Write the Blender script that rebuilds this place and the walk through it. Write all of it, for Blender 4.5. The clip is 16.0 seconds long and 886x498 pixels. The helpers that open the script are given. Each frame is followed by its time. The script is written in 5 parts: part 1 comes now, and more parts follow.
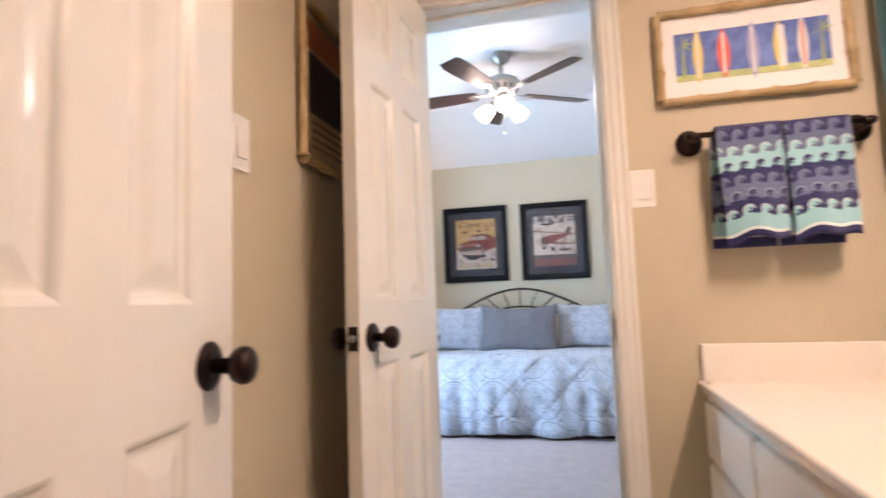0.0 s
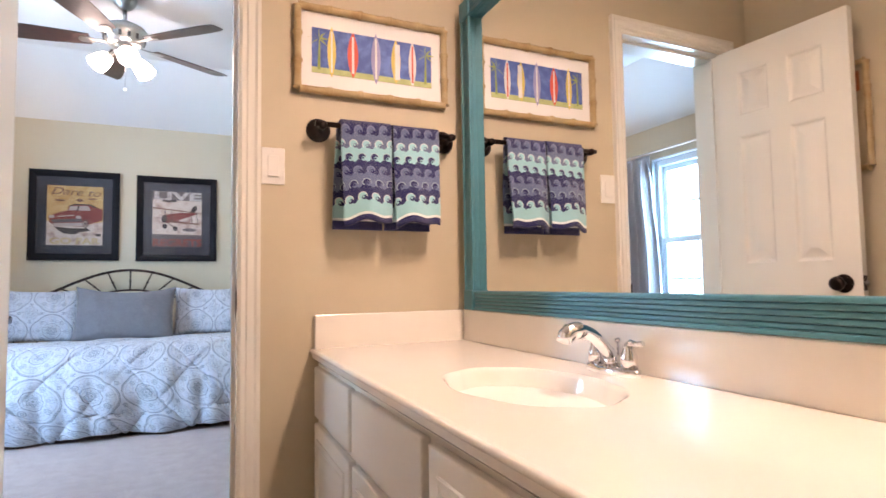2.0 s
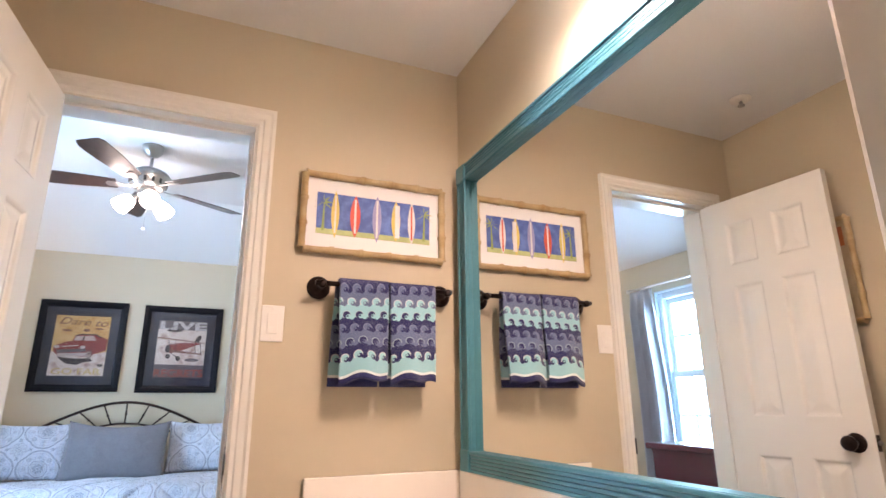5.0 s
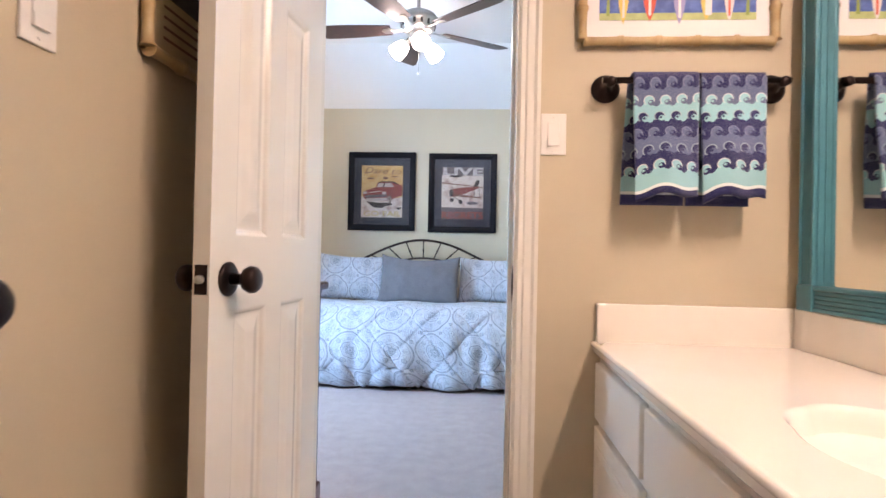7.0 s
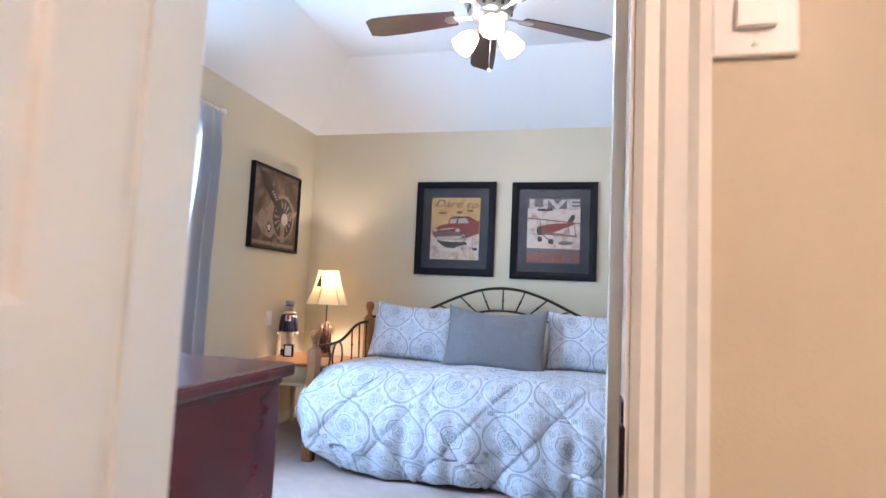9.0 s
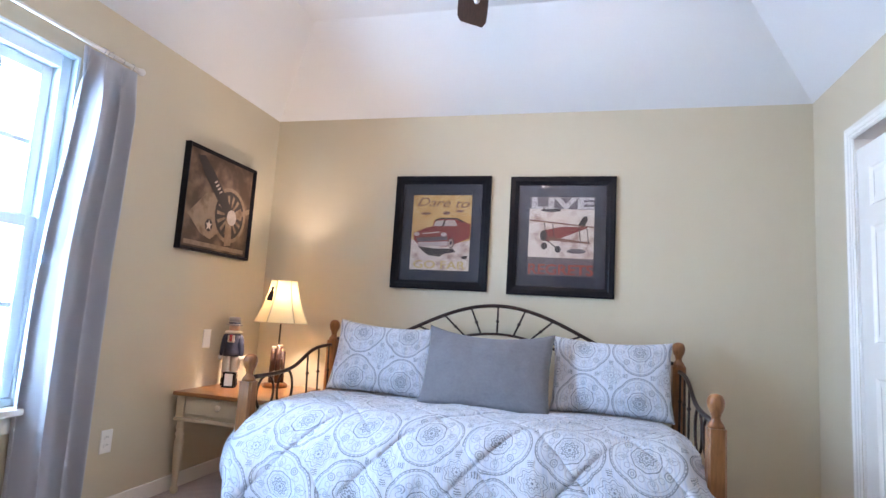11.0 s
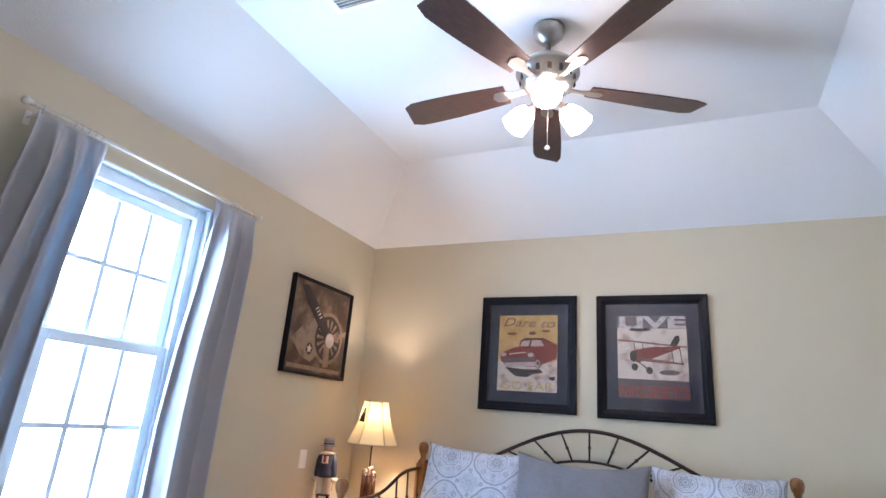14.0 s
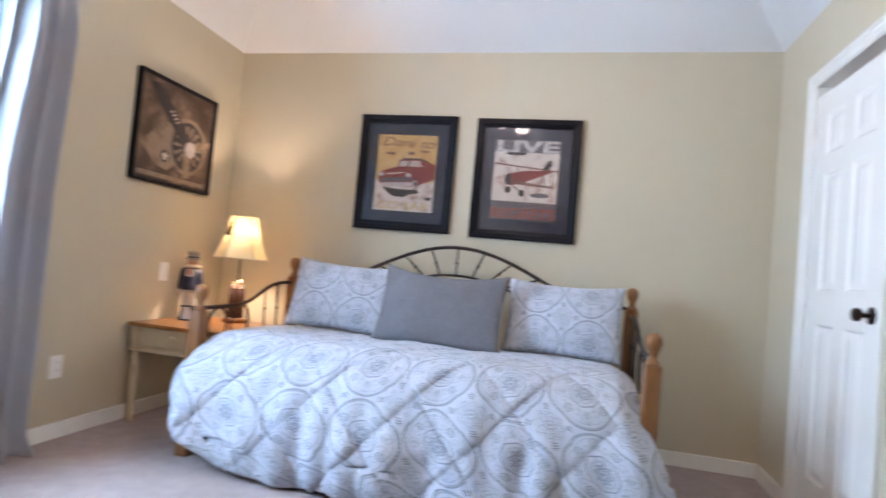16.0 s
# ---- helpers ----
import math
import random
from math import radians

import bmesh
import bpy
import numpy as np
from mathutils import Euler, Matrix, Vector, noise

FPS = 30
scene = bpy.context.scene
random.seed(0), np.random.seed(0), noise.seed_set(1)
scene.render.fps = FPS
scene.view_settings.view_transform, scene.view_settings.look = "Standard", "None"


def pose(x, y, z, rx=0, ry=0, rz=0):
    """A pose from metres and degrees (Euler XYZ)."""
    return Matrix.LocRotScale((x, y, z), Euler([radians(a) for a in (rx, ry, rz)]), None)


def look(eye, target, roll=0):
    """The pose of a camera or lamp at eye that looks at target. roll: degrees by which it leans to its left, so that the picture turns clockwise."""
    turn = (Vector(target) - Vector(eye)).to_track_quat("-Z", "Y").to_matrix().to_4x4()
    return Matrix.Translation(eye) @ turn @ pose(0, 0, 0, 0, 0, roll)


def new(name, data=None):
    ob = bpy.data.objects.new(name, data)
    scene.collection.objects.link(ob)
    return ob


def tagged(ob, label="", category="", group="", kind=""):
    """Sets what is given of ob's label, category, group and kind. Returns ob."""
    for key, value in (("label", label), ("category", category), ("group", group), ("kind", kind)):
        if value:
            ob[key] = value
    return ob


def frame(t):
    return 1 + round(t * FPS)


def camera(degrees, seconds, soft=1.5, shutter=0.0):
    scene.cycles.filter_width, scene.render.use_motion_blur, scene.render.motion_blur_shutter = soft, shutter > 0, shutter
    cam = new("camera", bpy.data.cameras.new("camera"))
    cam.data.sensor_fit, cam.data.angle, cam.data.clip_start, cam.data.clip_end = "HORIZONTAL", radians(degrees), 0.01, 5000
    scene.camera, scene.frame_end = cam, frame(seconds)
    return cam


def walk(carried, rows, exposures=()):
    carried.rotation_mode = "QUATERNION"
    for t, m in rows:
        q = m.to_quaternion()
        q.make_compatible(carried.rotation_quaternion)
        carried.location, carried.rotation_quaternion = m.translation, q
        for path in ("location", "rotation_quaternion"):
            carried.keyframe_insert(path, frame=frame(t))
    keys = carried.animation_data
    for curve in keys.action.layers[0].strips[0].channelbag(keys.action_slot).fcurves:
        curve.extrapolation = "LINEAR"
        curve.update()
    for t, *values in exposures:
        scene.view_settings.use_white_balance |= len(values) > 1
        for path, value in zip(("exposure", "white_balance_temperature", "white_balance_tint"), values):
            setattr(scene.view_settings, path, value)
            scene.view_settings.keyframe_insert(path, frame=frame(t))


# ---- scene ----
cam = camera(77.45, 16.0, shutter=0.4)
PATH = [
    (0, (-0.091, 0.106, 1.079), (-0.542, 2.046, 1.269), -2.1),
    (0.5, (-0.103, 0.151, 1.063), (-0.064, 2.144, 1.234), -1.9),
    (1, (-0.095, 0.138, 1.051), (0.289, 2.094, 1.209), -1.7),
    (1.5, (-0.081, 0.104, 1.026), (0.549, 1.997, 1.172), -1.2),
    (2, (-0.085, 0.085, 1.026), (0.730, 1.907, 1.148), -0.9),
    (2.5, (-0.078, 0.112, 1.063), (0.794, 1.908, 1.180), -0.9),
    (3, (-0.062, 0.147, 1.145), (0.828, 1.924, 1.375), -0.6),
    (3.2, (-0.057, 0.149, 1.171), (0.832, 1.910, 1.496), -0.5),
    (5.3, (-0.071, 0.015, 1.129), (0.630, 1.806, 1.676), 0.4),
    (5.5, (-0.082, 0.030, 1.104), (0.477, 1.888, 1.589), 1.0),
    (6, (-0.074, 0.022, 1.053), (0.141, 1.989, 1.345), 0.9),
    (6.5, (-0.064, 0.068, 1.028), (-0.082, 2.066, 1.108), 1.0),
    (7, (-0.068, 0.300, 1.061), (-0.200, 2.295, 1.075), 1.2),
    (7.5, (-0.055, 0.503, 1.072), (-0.241, 2.494, 1.088), 1.3),
    (8, (-0.024, 0.789, 1.098), (-0.364, 2.759, 1.145), 1.6),
    (8.5, (-0.032, 0.990, 1.092), (-0.454, 2.942, 1.192), 2.2),
    (9, (-0.012, 1.325, 1.118), (-0.505, 3.257, 1.279), 2.6),
    (11.3, (-0.082, 2.193, 1.091), (-0.595, 4.111, 1.333), 3.7),
    (11.5, (-0.061, 2.183, 1.091), (-0.582, 4.099, 1.326), 3.9),
    (12, (-0.036, 2.142, 1.140), (-0.619, 4.042, 1.366), 4.1),
    (12.5, (-0.010, 2.097, 1.176), (-0.719, 3.942, 1.485), 4.2),
    (13, (-0.003, 2.067, 1.194), (-0.779, 3.849, 1.664), 4.3),
    (13.5, (-0.002, 2.058, 1.201), (-0.800, 3.799, 1.776), 4.4),
    (14, (0.013, 2.056, 1.168), (-0.805, 3.781, 1.763), 4.5),
    (14.5, (0.013, 2.040, 1.099), (-0.819, 3.791, 1.589), 4.4),
    (15, (0.007, 2.061, 1.063), (-0.833, 3.865, 1.269), 4.4),
    (15.3, (-0.000, 2.087, 1.044), (-0.818, 3.909, 1.150), 4.8),
    (15.5, (-0.006, 2.125, 1.033), (-0.792, 3.962, 1.102), 4.7),
    (16, (0.087, 2.248, 1.018), (-0.370, 4.193, 1.102), 5.2),
]
EXPOSURES = [(0.0, 1.34, 6700, 29), (0.5, 1.36, 6700, 29), (3.2, 1.30, 6650, 29), (5.3, 1.38, 6400, 28), (7.0, 1.40, 6400, 28), (9.2, 1.36, 6400, 30), (11.5, 1.36, 6700, 33), (13.0, 1.16, 6700, 33), (14.8, 1.16, 6700, 33), (16.0, 1.30, 7000, 33)]
walk(cam, [(t, look(eye, target, roll)) for t, eye, target, roll in PATH], EXPOSURES)
WINDOW_W, FAN_W, VANITY_W, LAMP_W, GARDEN_W = 76.0, 24.0, 138.0, 750.0, 0.50

# ---- world and large lights ----
world = bpy.data.worlds.new("sky")
scene.world = world
world.use_nodes = True
_bg = world.node_tree.nodes["Background"]
_sky = world.node_tree.nodes.new("ShaderNodeTexSky")
_sky.sky_type, _sky.sun_disc, _sky.sun_elevation, _sky.sun_rotation = "NISHITA", False, radians(48), radians(70)
world.node_tree.links.new(_sky.outputs[0], _bg.inputs[0])
_bg.inputs[1].default_value = 0.12
_sun = bpy.data.lights.new("sun", "SUN")
_sun.energy, _sun.angle, _sun.color = 2.5, radians(0.5), (1.0, 0.95, 0.88)
new("sun", _sun).matrix_world = look((8, 3, 9), (0, 0, 0))
_win = bpy.data.lights.new("window_daylight", "AREA")
_win.shape, _win.size, _win.size_y, _win.energy, _win.color = "RECTANGLE", 0.84, 1.66, WINDOW_W, (0.40, 0.73, 1.0)
new("window_daylight", _win).matrix_world = look((-2.62, 3.747, 1.40), (0, 3.747, 1.40))


# ---- node arithmetic ----
class V:
    """A socket with arithmetic, for patterns."""
    def __init__(self, tree, s):
        self.tree, self.s = tree, s

    def op(self, kind, b=None, c=None, clamp=False):
        n = self.tree.nodes.new("ShaderNodeMath")
        n.operation, n.use_clamp = kind, clamp
        for i, v in enumerate((self, b, c)):
            if isinstance(v, V):
                self.tree.links.new(v.s, n.inputs[i])
            elif v is not None:
                n.inputs[i].default_value = v
        return V(self.tree, n.outputs[0])

    def __add__(self, b): return self.op("ADD", b)
    def __sub__(self, b): return self.op("SUBTRACT", b)
    def __mul__(self, b): return self.op("MULTIPLY", b)
    def __truediv__(self, b): return self.op("DIVIDE", b)
    def __gt__(self, b): return self.op("GREATER_THAN", b)
    def __lt__(self, b): return self.op("LESS_THAN", b)
    def fract(self): return self.op("FRACT")
    def floor(self): return self.op("FLOOR")
    def abs(self): return self.op("ABSOLUTE")
    def sin(self): return self.op("SINE")
    def sqrt(self): return self.op("SQRT")
    def max(self, b): return self.op("MAXIMUM", b)
    def min(self, b): return self.op("MINIMUM", b)


def ring(d, r, w):
    """1 near distance r, soft over the width w."""
    return ((d - r).abs() / w * -1.0 + 1.0).op("MULTIPLY", 2.0, clamp=True)


def hyp(a, b):
    return (a * a + b * b).sqrt()


def mixc(tree, f, a, b):
    n = tree.nodes.new("ShaderNodeMix")
    n.data_type = "RGBA"
    for key, v in ((0, f), (6, a), (7, b)):
        if isinstance(v, V):
            tree.links.new(v.s, n.inputs[key])
        elif isinstance(v, bpy.types.NodeSocket):
            tree.links.new(v, n.inputs[key])
        else:
            n.inputs[key].default_value = v if key == 0 else (*v, 1)
    return n.outputs[2]


def noise_of(tree, coord, scale, detail=3.0, stretch=None):
    if stretch:
        m = tree.nodes.new("ShaderNodeMapping")
        m.inputs["Scale"].default_value = stretch
        tree.links.new(coord, m.inputs[0])
        coord = m.outputs[0]
    n = tree.nodes.new("ShaderNodeTexNoise")
    n.inputs["Scale"].default_value, n.inputs["Detail"].default_value = scale, detail
    tree.links.new(coord, n.inputs["Vector"])
    return V(tree, n.outputs["Fac"])


def mat(name, base, rough=0.6, metal=0.0, vary=0.06, scale=3.0, grain=0.0, grain_scale=120.0, bump=0.0, stretch=None,
        spec=0.5, coat=0.0, sheen=0.0, pattern=None, uv=False, dark=None, band=(0.35, 0.7), gloss_vary=0.12):
    """A surface with slow variation of its colour, fine grain and relief. dark: a second colour, mixed in by stretched noise.
    pattern: takes tree and u, v in metres, gives a colour socket."""
    m = bpy.data.materials.new(name)
    m.use_nodes = True
    t = m.node_tree
    b = t.nodes["Principled BSDF"]
    tc = t.nodes.new("ShaderNodeTexCoord")
    co = tc.outputs["Object"]
    if pattern:
        sep = t.nodes.new("ShaderNodeSeparateXYZ")
        t.links.new(tc.outputs["UV" if uv else "Object"], sep.inputs[0])
        col = pattern(t, V(t, sep.outputs[0]), V(t, sep.outputs[1]))
    else:
        col = None
    n1 = noise_of(t, co, scale, 4.0, stretch)
    if dark:
        f = ((n1 - band[0]) / (band[1] - band[0])).op("ADD", 0.0, clamp=True)
        col = mixc(t, f, base, dark)
    n2 = noise_of(t, co, grain_scale, 2.0, stretch)
    lum = (n1 - 0.5) * (2 * vary) + (n2 - 0.5) * (2 * grain) + 1.0
    mul = t.nodes.new("ShaderNodeVectorMath")
    mul.operation = "SCALE"
    if col is None:
        mul.inputs[0].default_value = base
    else:
        t.links.new(col, mul.inputs[0])
    t.links.new(lum.s, mul.inputs["Scale"])
    t.links.new(mul.outputs[0], b.inputs["Base Color"])
    rr = (n1 - 0.5) * gloss_vary + rough
    t.links.new(rr.s, b.inputs["Roughness"])
    b.inputs["Metallic"].default_value, b.inputs["Specular IOR Level"].default_value = metal, spec
    b.inputs["Coat Weight"].default_value, b.inputs["Coat Roughness"].default_value = coat, 0.12
    b.inputs["Sheen Weight"].default_value = sheen
    if bump:
        bp = t.nodes.new("ShaderNodeBump")
        bp.inputs["Strength"].default_value, bp.inputs["Distance"].default_value = bump, 0.004
        t.links.new(n2.s, bp.inputs["Height"])
        t.links.new(bp.outputs[0], b.inputs["Normal"])
    return m


def glow(name, colour, strength):
    m = bpy.data.materials.new(name)
    m.use_nodes = True
    b = m.node_tree.nodes["Principled BSDF"]
    b.inputs["Base Color"].default_value = (0.9, 0.88, 0.84, 1)
    b.inputs["Emission Color"].default_value = (*colour, 1)
    b.inputs["Emission Strength"].default_value = strength
    return m


# ---- materials ----
def quilt_pattern(t, u, v):
    """Grey medallions in staggered rows, linked by ogees, on white cotton."""
    a, b = 0.30, 0.30
    light, ink, wash = (0.53, 0.55, 0.59), (0.120, 0.130, 0.150), (0.41, 0.455, 0.52)
    uvs = t.nodes["Texture Coordinate"].outputs["UV"]
    n = noise_of(t, uvs, 110.0, 2.0)
    # lobed medallions
    cu = ((u / a).fract() - 0.5) * a
    cv = ((v / b).fract() - 0.5) * b
    au, av = cu.abs(), cv.abs()
    d = hyp(cu, cv)
    ang = cv.op("ARCTAN2", cu)
    lobes = hyp(au - 0.040, cv).min(hyp(cu, av - 0.040))
    ticks = (ang * 52.0).sin() > 0.0
    petal = (ang * 8.0).sin() * 0.004
    k = ring(lobes, 0.1030, 0.0030).max(ring(lobes, 0.0955, 0.0026) * 0.7).max(ring(lobes, 0.0990, 0.0035) * ticks * 0.7)
    k = k.max(ring(hyp(au - 0.066, av - 0.066), 0.0145, 0.0032) * 0.8).max(ring(hyp(au - 0.066, av - 0.066), 0.006, 0.0032) * 0.7)
    k = k.max(ring(d + petal * 0.4, 0.060, 0.0030)).max(ring(d, 0.052, 0.0022) * ticks * 0.5)
    k = k.max(ring(d + petal, 0.031, 0.0040)).max(ring(d + petal, 0.019, 0.0050) * 0.9).max((d < 0.0075) * 0.9)
    dash = ((d / 0.016).fract() > 0.5) * (d > 0.066) * (d < 0.125)
    k = k.max(dash * ((au < 0.0022).max(av < 0.0022)) * 0.7)
    k = k.max(ring(hyp(au - 0.100, av), 0.018, 0.0026) * 0.45).max(ring(hyp(au, av - 0.100), 0.018, 0.0026) * 0.45)
    # scalloped stars between them
    su = ((u / a + 0.5).fract() - 0.5) * a
    sv = ((v / b + 0.5).fract() - 0.5) * b
    ds = hyp(su, sv)
    an2 = sv.op("ARCTAN2", su)
    star = (an2 * 8.0).sin() * 0.006
    j = ring(ds + star, 0.046, 0.0030) * 0.75
    j = j.max(ring(ds + star * 0.6, 0.034, 0.0026) * 0.5).max(ring(ds - star * 0.5, 0.017, 0.0036) * 0.8).max(ds < 0.005)
    k = k.max(ring(lobes, 0.082, 0.0022) * 0.5).max(ring(lobes, 0.040, 0.0022) * (d > 0.066) * 0.5)
    k = k.max(ring(hyp(au - 0.092, av), 0.008, 0.0026) * 0.6).max(ring(hyp(au, av - 0.092), 0.008, 0.0026) * 0.6)
    k = k.max(ring(hyp(au - 0.036, av - 0.080), 0.010, 0.0022) * 0.5).max(ring(hyp(au - 0.080, av - 0.036), 0.010, 0.0022) * 0.5)
    fret = ((ang * 30.0).sin() > 0.1) * (d > 0.036) * (d < 0.049)
    k = k.max(fret * 0.45).max(ring(d, 0.0455, 0.0020) * 0.6)
    j = j.max(ring(ds + star * 0.8, 0.056, 0.0022) * 0.45).max(ring(ds, 0.025, 0.0020) * ((an2 * 24.0).sin() > 0.0) * 0.6)
    bar = ((an2 * 4.0).op("COSINE") > 0.80) * ((ds / 0.0085).fract() > 0.45) * (ds > 0.062) * (ds < 0.090)
    j = j.max(bar * 0.95)
    total = k.max(j) * (n * 0.9 + 0.45)
    soft = ((d < 0.030) * 0.8).max((lobes < 0.095) * 0.07).max((ds < 0.042) * 0.15)
    slub = noise_of(t, uvs, 9.0, 3.0, (14, 0.7, 1))
    tan = noise_of(t, uvs, 7.0, 3.0, (17, 0.8, 1))
    light = mixc(t, ((tan - 0.56) * 5.0).op("ADD", 0.0, clamp=True), light, (0.47, 0.43, 0.38))
    cloth = mixc(t, ((slub - 0.5) * 2.2).op("ADD", 0.25, clamp=True), light, (0.345, 0.43, 0.56))
    return mixc(t, total.op("MULTIPLY", 0.86, clamp=True), mixc(t, soft, cloth, wash), ink)


def towel_pattern(t, u, v):
    """Bands of scrolled waves in navy, grey-blue and aqua; v runs down from the bar."""
    navy, grey, aqua, white = (0.016, 0.019, 0.105), (0.125, 0.16, 0.28), (0.32, 0.62, 0.66), (0.8, 0.85, 0.85)
    rows = ((0.034, navy, grey), (0.078, grey, aqua), (0.122, aqua, navy), (0.166, navy, grey), (0.212, grey, navy), (0.258, navy, aqua), (0.304, aqua, white), (0.312, white, navy))
    p = 0.041
    col = None
    n = noise_of(t, t.nodes["Texture Coordinate"].outputs["UV"], 420.0, 1.0)
    for i, (edge, above, below) in enumerate(rows):
        if col is None:
            col = mixc(t, 0.0, above, above)
        if i >= 6:
            col = mixc(t, v > edge, col, below)
            continue
        uu = ((u / p + 0.37 * i).fract() - 0.5) * p
        dv = v - edge
        body = dv + (uu * (2 * math.pi / p) + math.pi / 2).sin() * 0.0085 > 0.002
        body = body.max(hyp(uu - 0.003, dv + 0.006) < 0.0125)
        eye = (hyp(uu - 0.0085, dv + 0.0005) < 0.0078) * (hyp(uu - 0.0060, dv + 0.0025) > 0.0034)
        edge_line = ring(hyp(uu - 0.003, dv + 0.006), 0.0129, 0.0018) * (dv < 0.004)
        col = mixc(t, body, col, below)
        col = mixc(t, edge_line * 0.7, col, white if below == aqua else (0.26, 0.30, 0.44) if below == grey else (0.45, 0.60, 0.66))
        col = mixc(t, eye, col, above)
    return mixc(t, (n > 0.62) * 0.25, col, (0.5, 0.55, 0.6))


PAINT = mat("wall_paint", (0.535, 0.465, 0.335), 0.55, vary=0.025, scale=1.2, grain=0.02, grain_scale=260, bump=0.10)
CEIL = mat("ceiling_paint", (0.68, 0.68, 0.67), 0.75, vary=0.02, scale=1.5, grain=0.03, grain_scale=150, bump=0.30)
TRIM = mat("trim_enamel", (0.79, 0.765, 0.70), 0.26, vary=0.02, scale=2.0, grain=0.006, grain_scale=60, gloss_vary=0.02)
DOORP = mat("door_enamel", (0.79, 0.765, 0.705), 0.17, vary=0.02, scale=2.0, grain=0.004, grain_scale=60, gloss_vary=0.02)
CARPET = mat("carpet_pile", (0.36, 0.285, 0.265), 0.95, vary=0.22, scale=14, grain=0.55, grain_scale=170, bump=1.0, spec=0.1, sheen=0.2)
BFLOOR = mat("vinyl_floor", (0.55, 0.48, 0.38), 0.4, vary=0.1, scale=6, grain=0.05)
COUNTER = mat("cultured_marble", (0.84, 0.79, 0.71), 0.12, vary=0.025, scale=5, grain=0.008, coat=0.3, dark=(0.81, 0.745, 0.65), band=(0.5, 0.8))
CABINET = mat("cabinet_enamel", (0.80, 0.77, 0.70), 0.3, vary=0.025, scale=4, grain=0.015, bump=0.06)
TEAL = mat("teal_frame_paint", (0.045, 0.185, 0.235), 0.42, vary=0.12, scale=14, grain=0.08, grain_scale=90, bump=0.25, stretch=(1, 1, 1))
BRONZE = mat("oil_rubbed_bronze", (0.030, 0.020, 0.018), 0.32, 0.85, vary=0.25, scale=25, grain=0.1)
CHROME = mat("chrome", (0.80, 0.80, 0.82), 0.07, 1.0, vary=0.02)
NICKEL = mat("brushed_nickel", (0.42, 0.41, 0.39), 0.30, 1.0, vary=0.06, grain=0.05)
WALNUT = mat("walnut_blade", (0.050, 0.026, 0.020), 0.35, vary=0.2, scale=6, stretch=(3, 22, 3), dark=(0.022, 0.012, 0.012), coat=0.15)
MAHOG = mat("mahogany_red", (0.105, 0.010, 0.019), 0.25, vary=0.10, scale=2.5, stretch=(2, 2, 9), dark=(0.080, 0.008, 0.015), band=(0.3, 0.8), coat=0.3, grain=0.05, grain_scale=60)
OAK = mat("honey_oak", (0.27, 0.105, 0.028), 0.33, vary=0.16, scale=9, stretch=(10, 10, 1.5), dark=(0.17, 0.060, 0.016), coat=0.2, grain=0.08)
PINE = mat("honey_pine_top", (0.34, 0.135, 0.035), 0.3, vary=0.14, scale=8, stretch=(1.5, 12, 8), dark=(0.22, 0.08, 0.02), coat=0.25)
CREAM = mat("antique_cream_paint", (0.56, 0.46, 0.31), 0.45, vary=0.12, scale=8, dark=(0.42, 0.31, 0.18), band=(0.5, 0.75), grain=0.05)
IRON = mat("bronze_iron", (0.040, 0.026, 0.022), 0.42, 0.7, vary=0.25, scale=30, grain=0.1)
QUILT = mat("quilt_cotton", (0.8, 0.8, 0.8), 0.85, vary=0.04, scale=6, grain=0.06, grain_scale=300, bump=0.35, spec=0.2, pattern=quilt_pattern, uv=True, sheen=0.15)
GREYP = mat("grey_matelasse", (0.150, 0.150, 0.162), 0.85, vary=0.10, scale=30, grain=0.12, grain_scale=70, bump=0.7, spec=0.15, sheen=0.2)
CURTAIN = mat("grey_satin", (0.42, 0.41, 0.43), 0.32, vary=0.08, scale=5, grain=0.04, grain_scale=300, sheen=0.35, spec=0.6)
_t = CURTAIN.node_tree
_tr = _t.nodes.new("ShaderNodeBsdfTranslucent")
# The cloth is grey; blue daylight is tinted into what it lets through.
_tr.inputs[0].default_value = (0.36, 0.58, 0.70, 1)
_mx = _t.nodes.new("ShaderNodeMixShader")
_mx.inputs[0].default_value = 0.20
_t.links.new(_t.nodes["Principled BSDF"].outputs[0], _mx.inputs[1]), _t.links.new(_tr.outputs[0], _mx.inputs[2])
_t.links.new(_mx.outputs[0], _t.nodes["Material Output"].inputs[0])
LINING = mat("white_lining", (0.75, 0.75, 0.76), 0.8, vary=0.04)
TOWEL = mat("terry_jacquard", (0.5, 0.5, 0.5), 0.95, vary=0.05, grain=0.18, grain_scale=520, bump=0.9, spec=0.1, pattern=towel_pattern, uv=True, sheen=0.3)
PLASTIC = mat("white_plastic", (0.80, 0.78, 0.74), 0.3, vary=0.01)
# White vinyl; the cyan cast of the daylight is put into its base colour.
VINYL_DAYLIT = mat("daylight_tinted_vinyl", (0.66, 0.77, 0.83), 0.35, vary=0.015)
RODM = mat("cream_rod", (0.72, 0.68, 0.62), 0.4, vary=0.08, scale=40)
BAMBOO = mat("bamboo_gilt", (0.52, 0.39, 0.20), 0.38, vary=0.2, scale=18, dark=(0.33, 0.21, 0.08), grain=0.06, coat=0.2)
BLACKF = mat("black_frame", (0.007, 0.007, 0.010), 0.38, spec=0.14, vary=0.2, scale=20, grain=0.1)
MATB = mat("charcoal_mat", (0.013, 0.017, 0.034), 0.45, vary=0.08, scale=40)
MATW = mat("white_mat", (0.82, 0.81, 0.80), 0.7, vary=0.02)


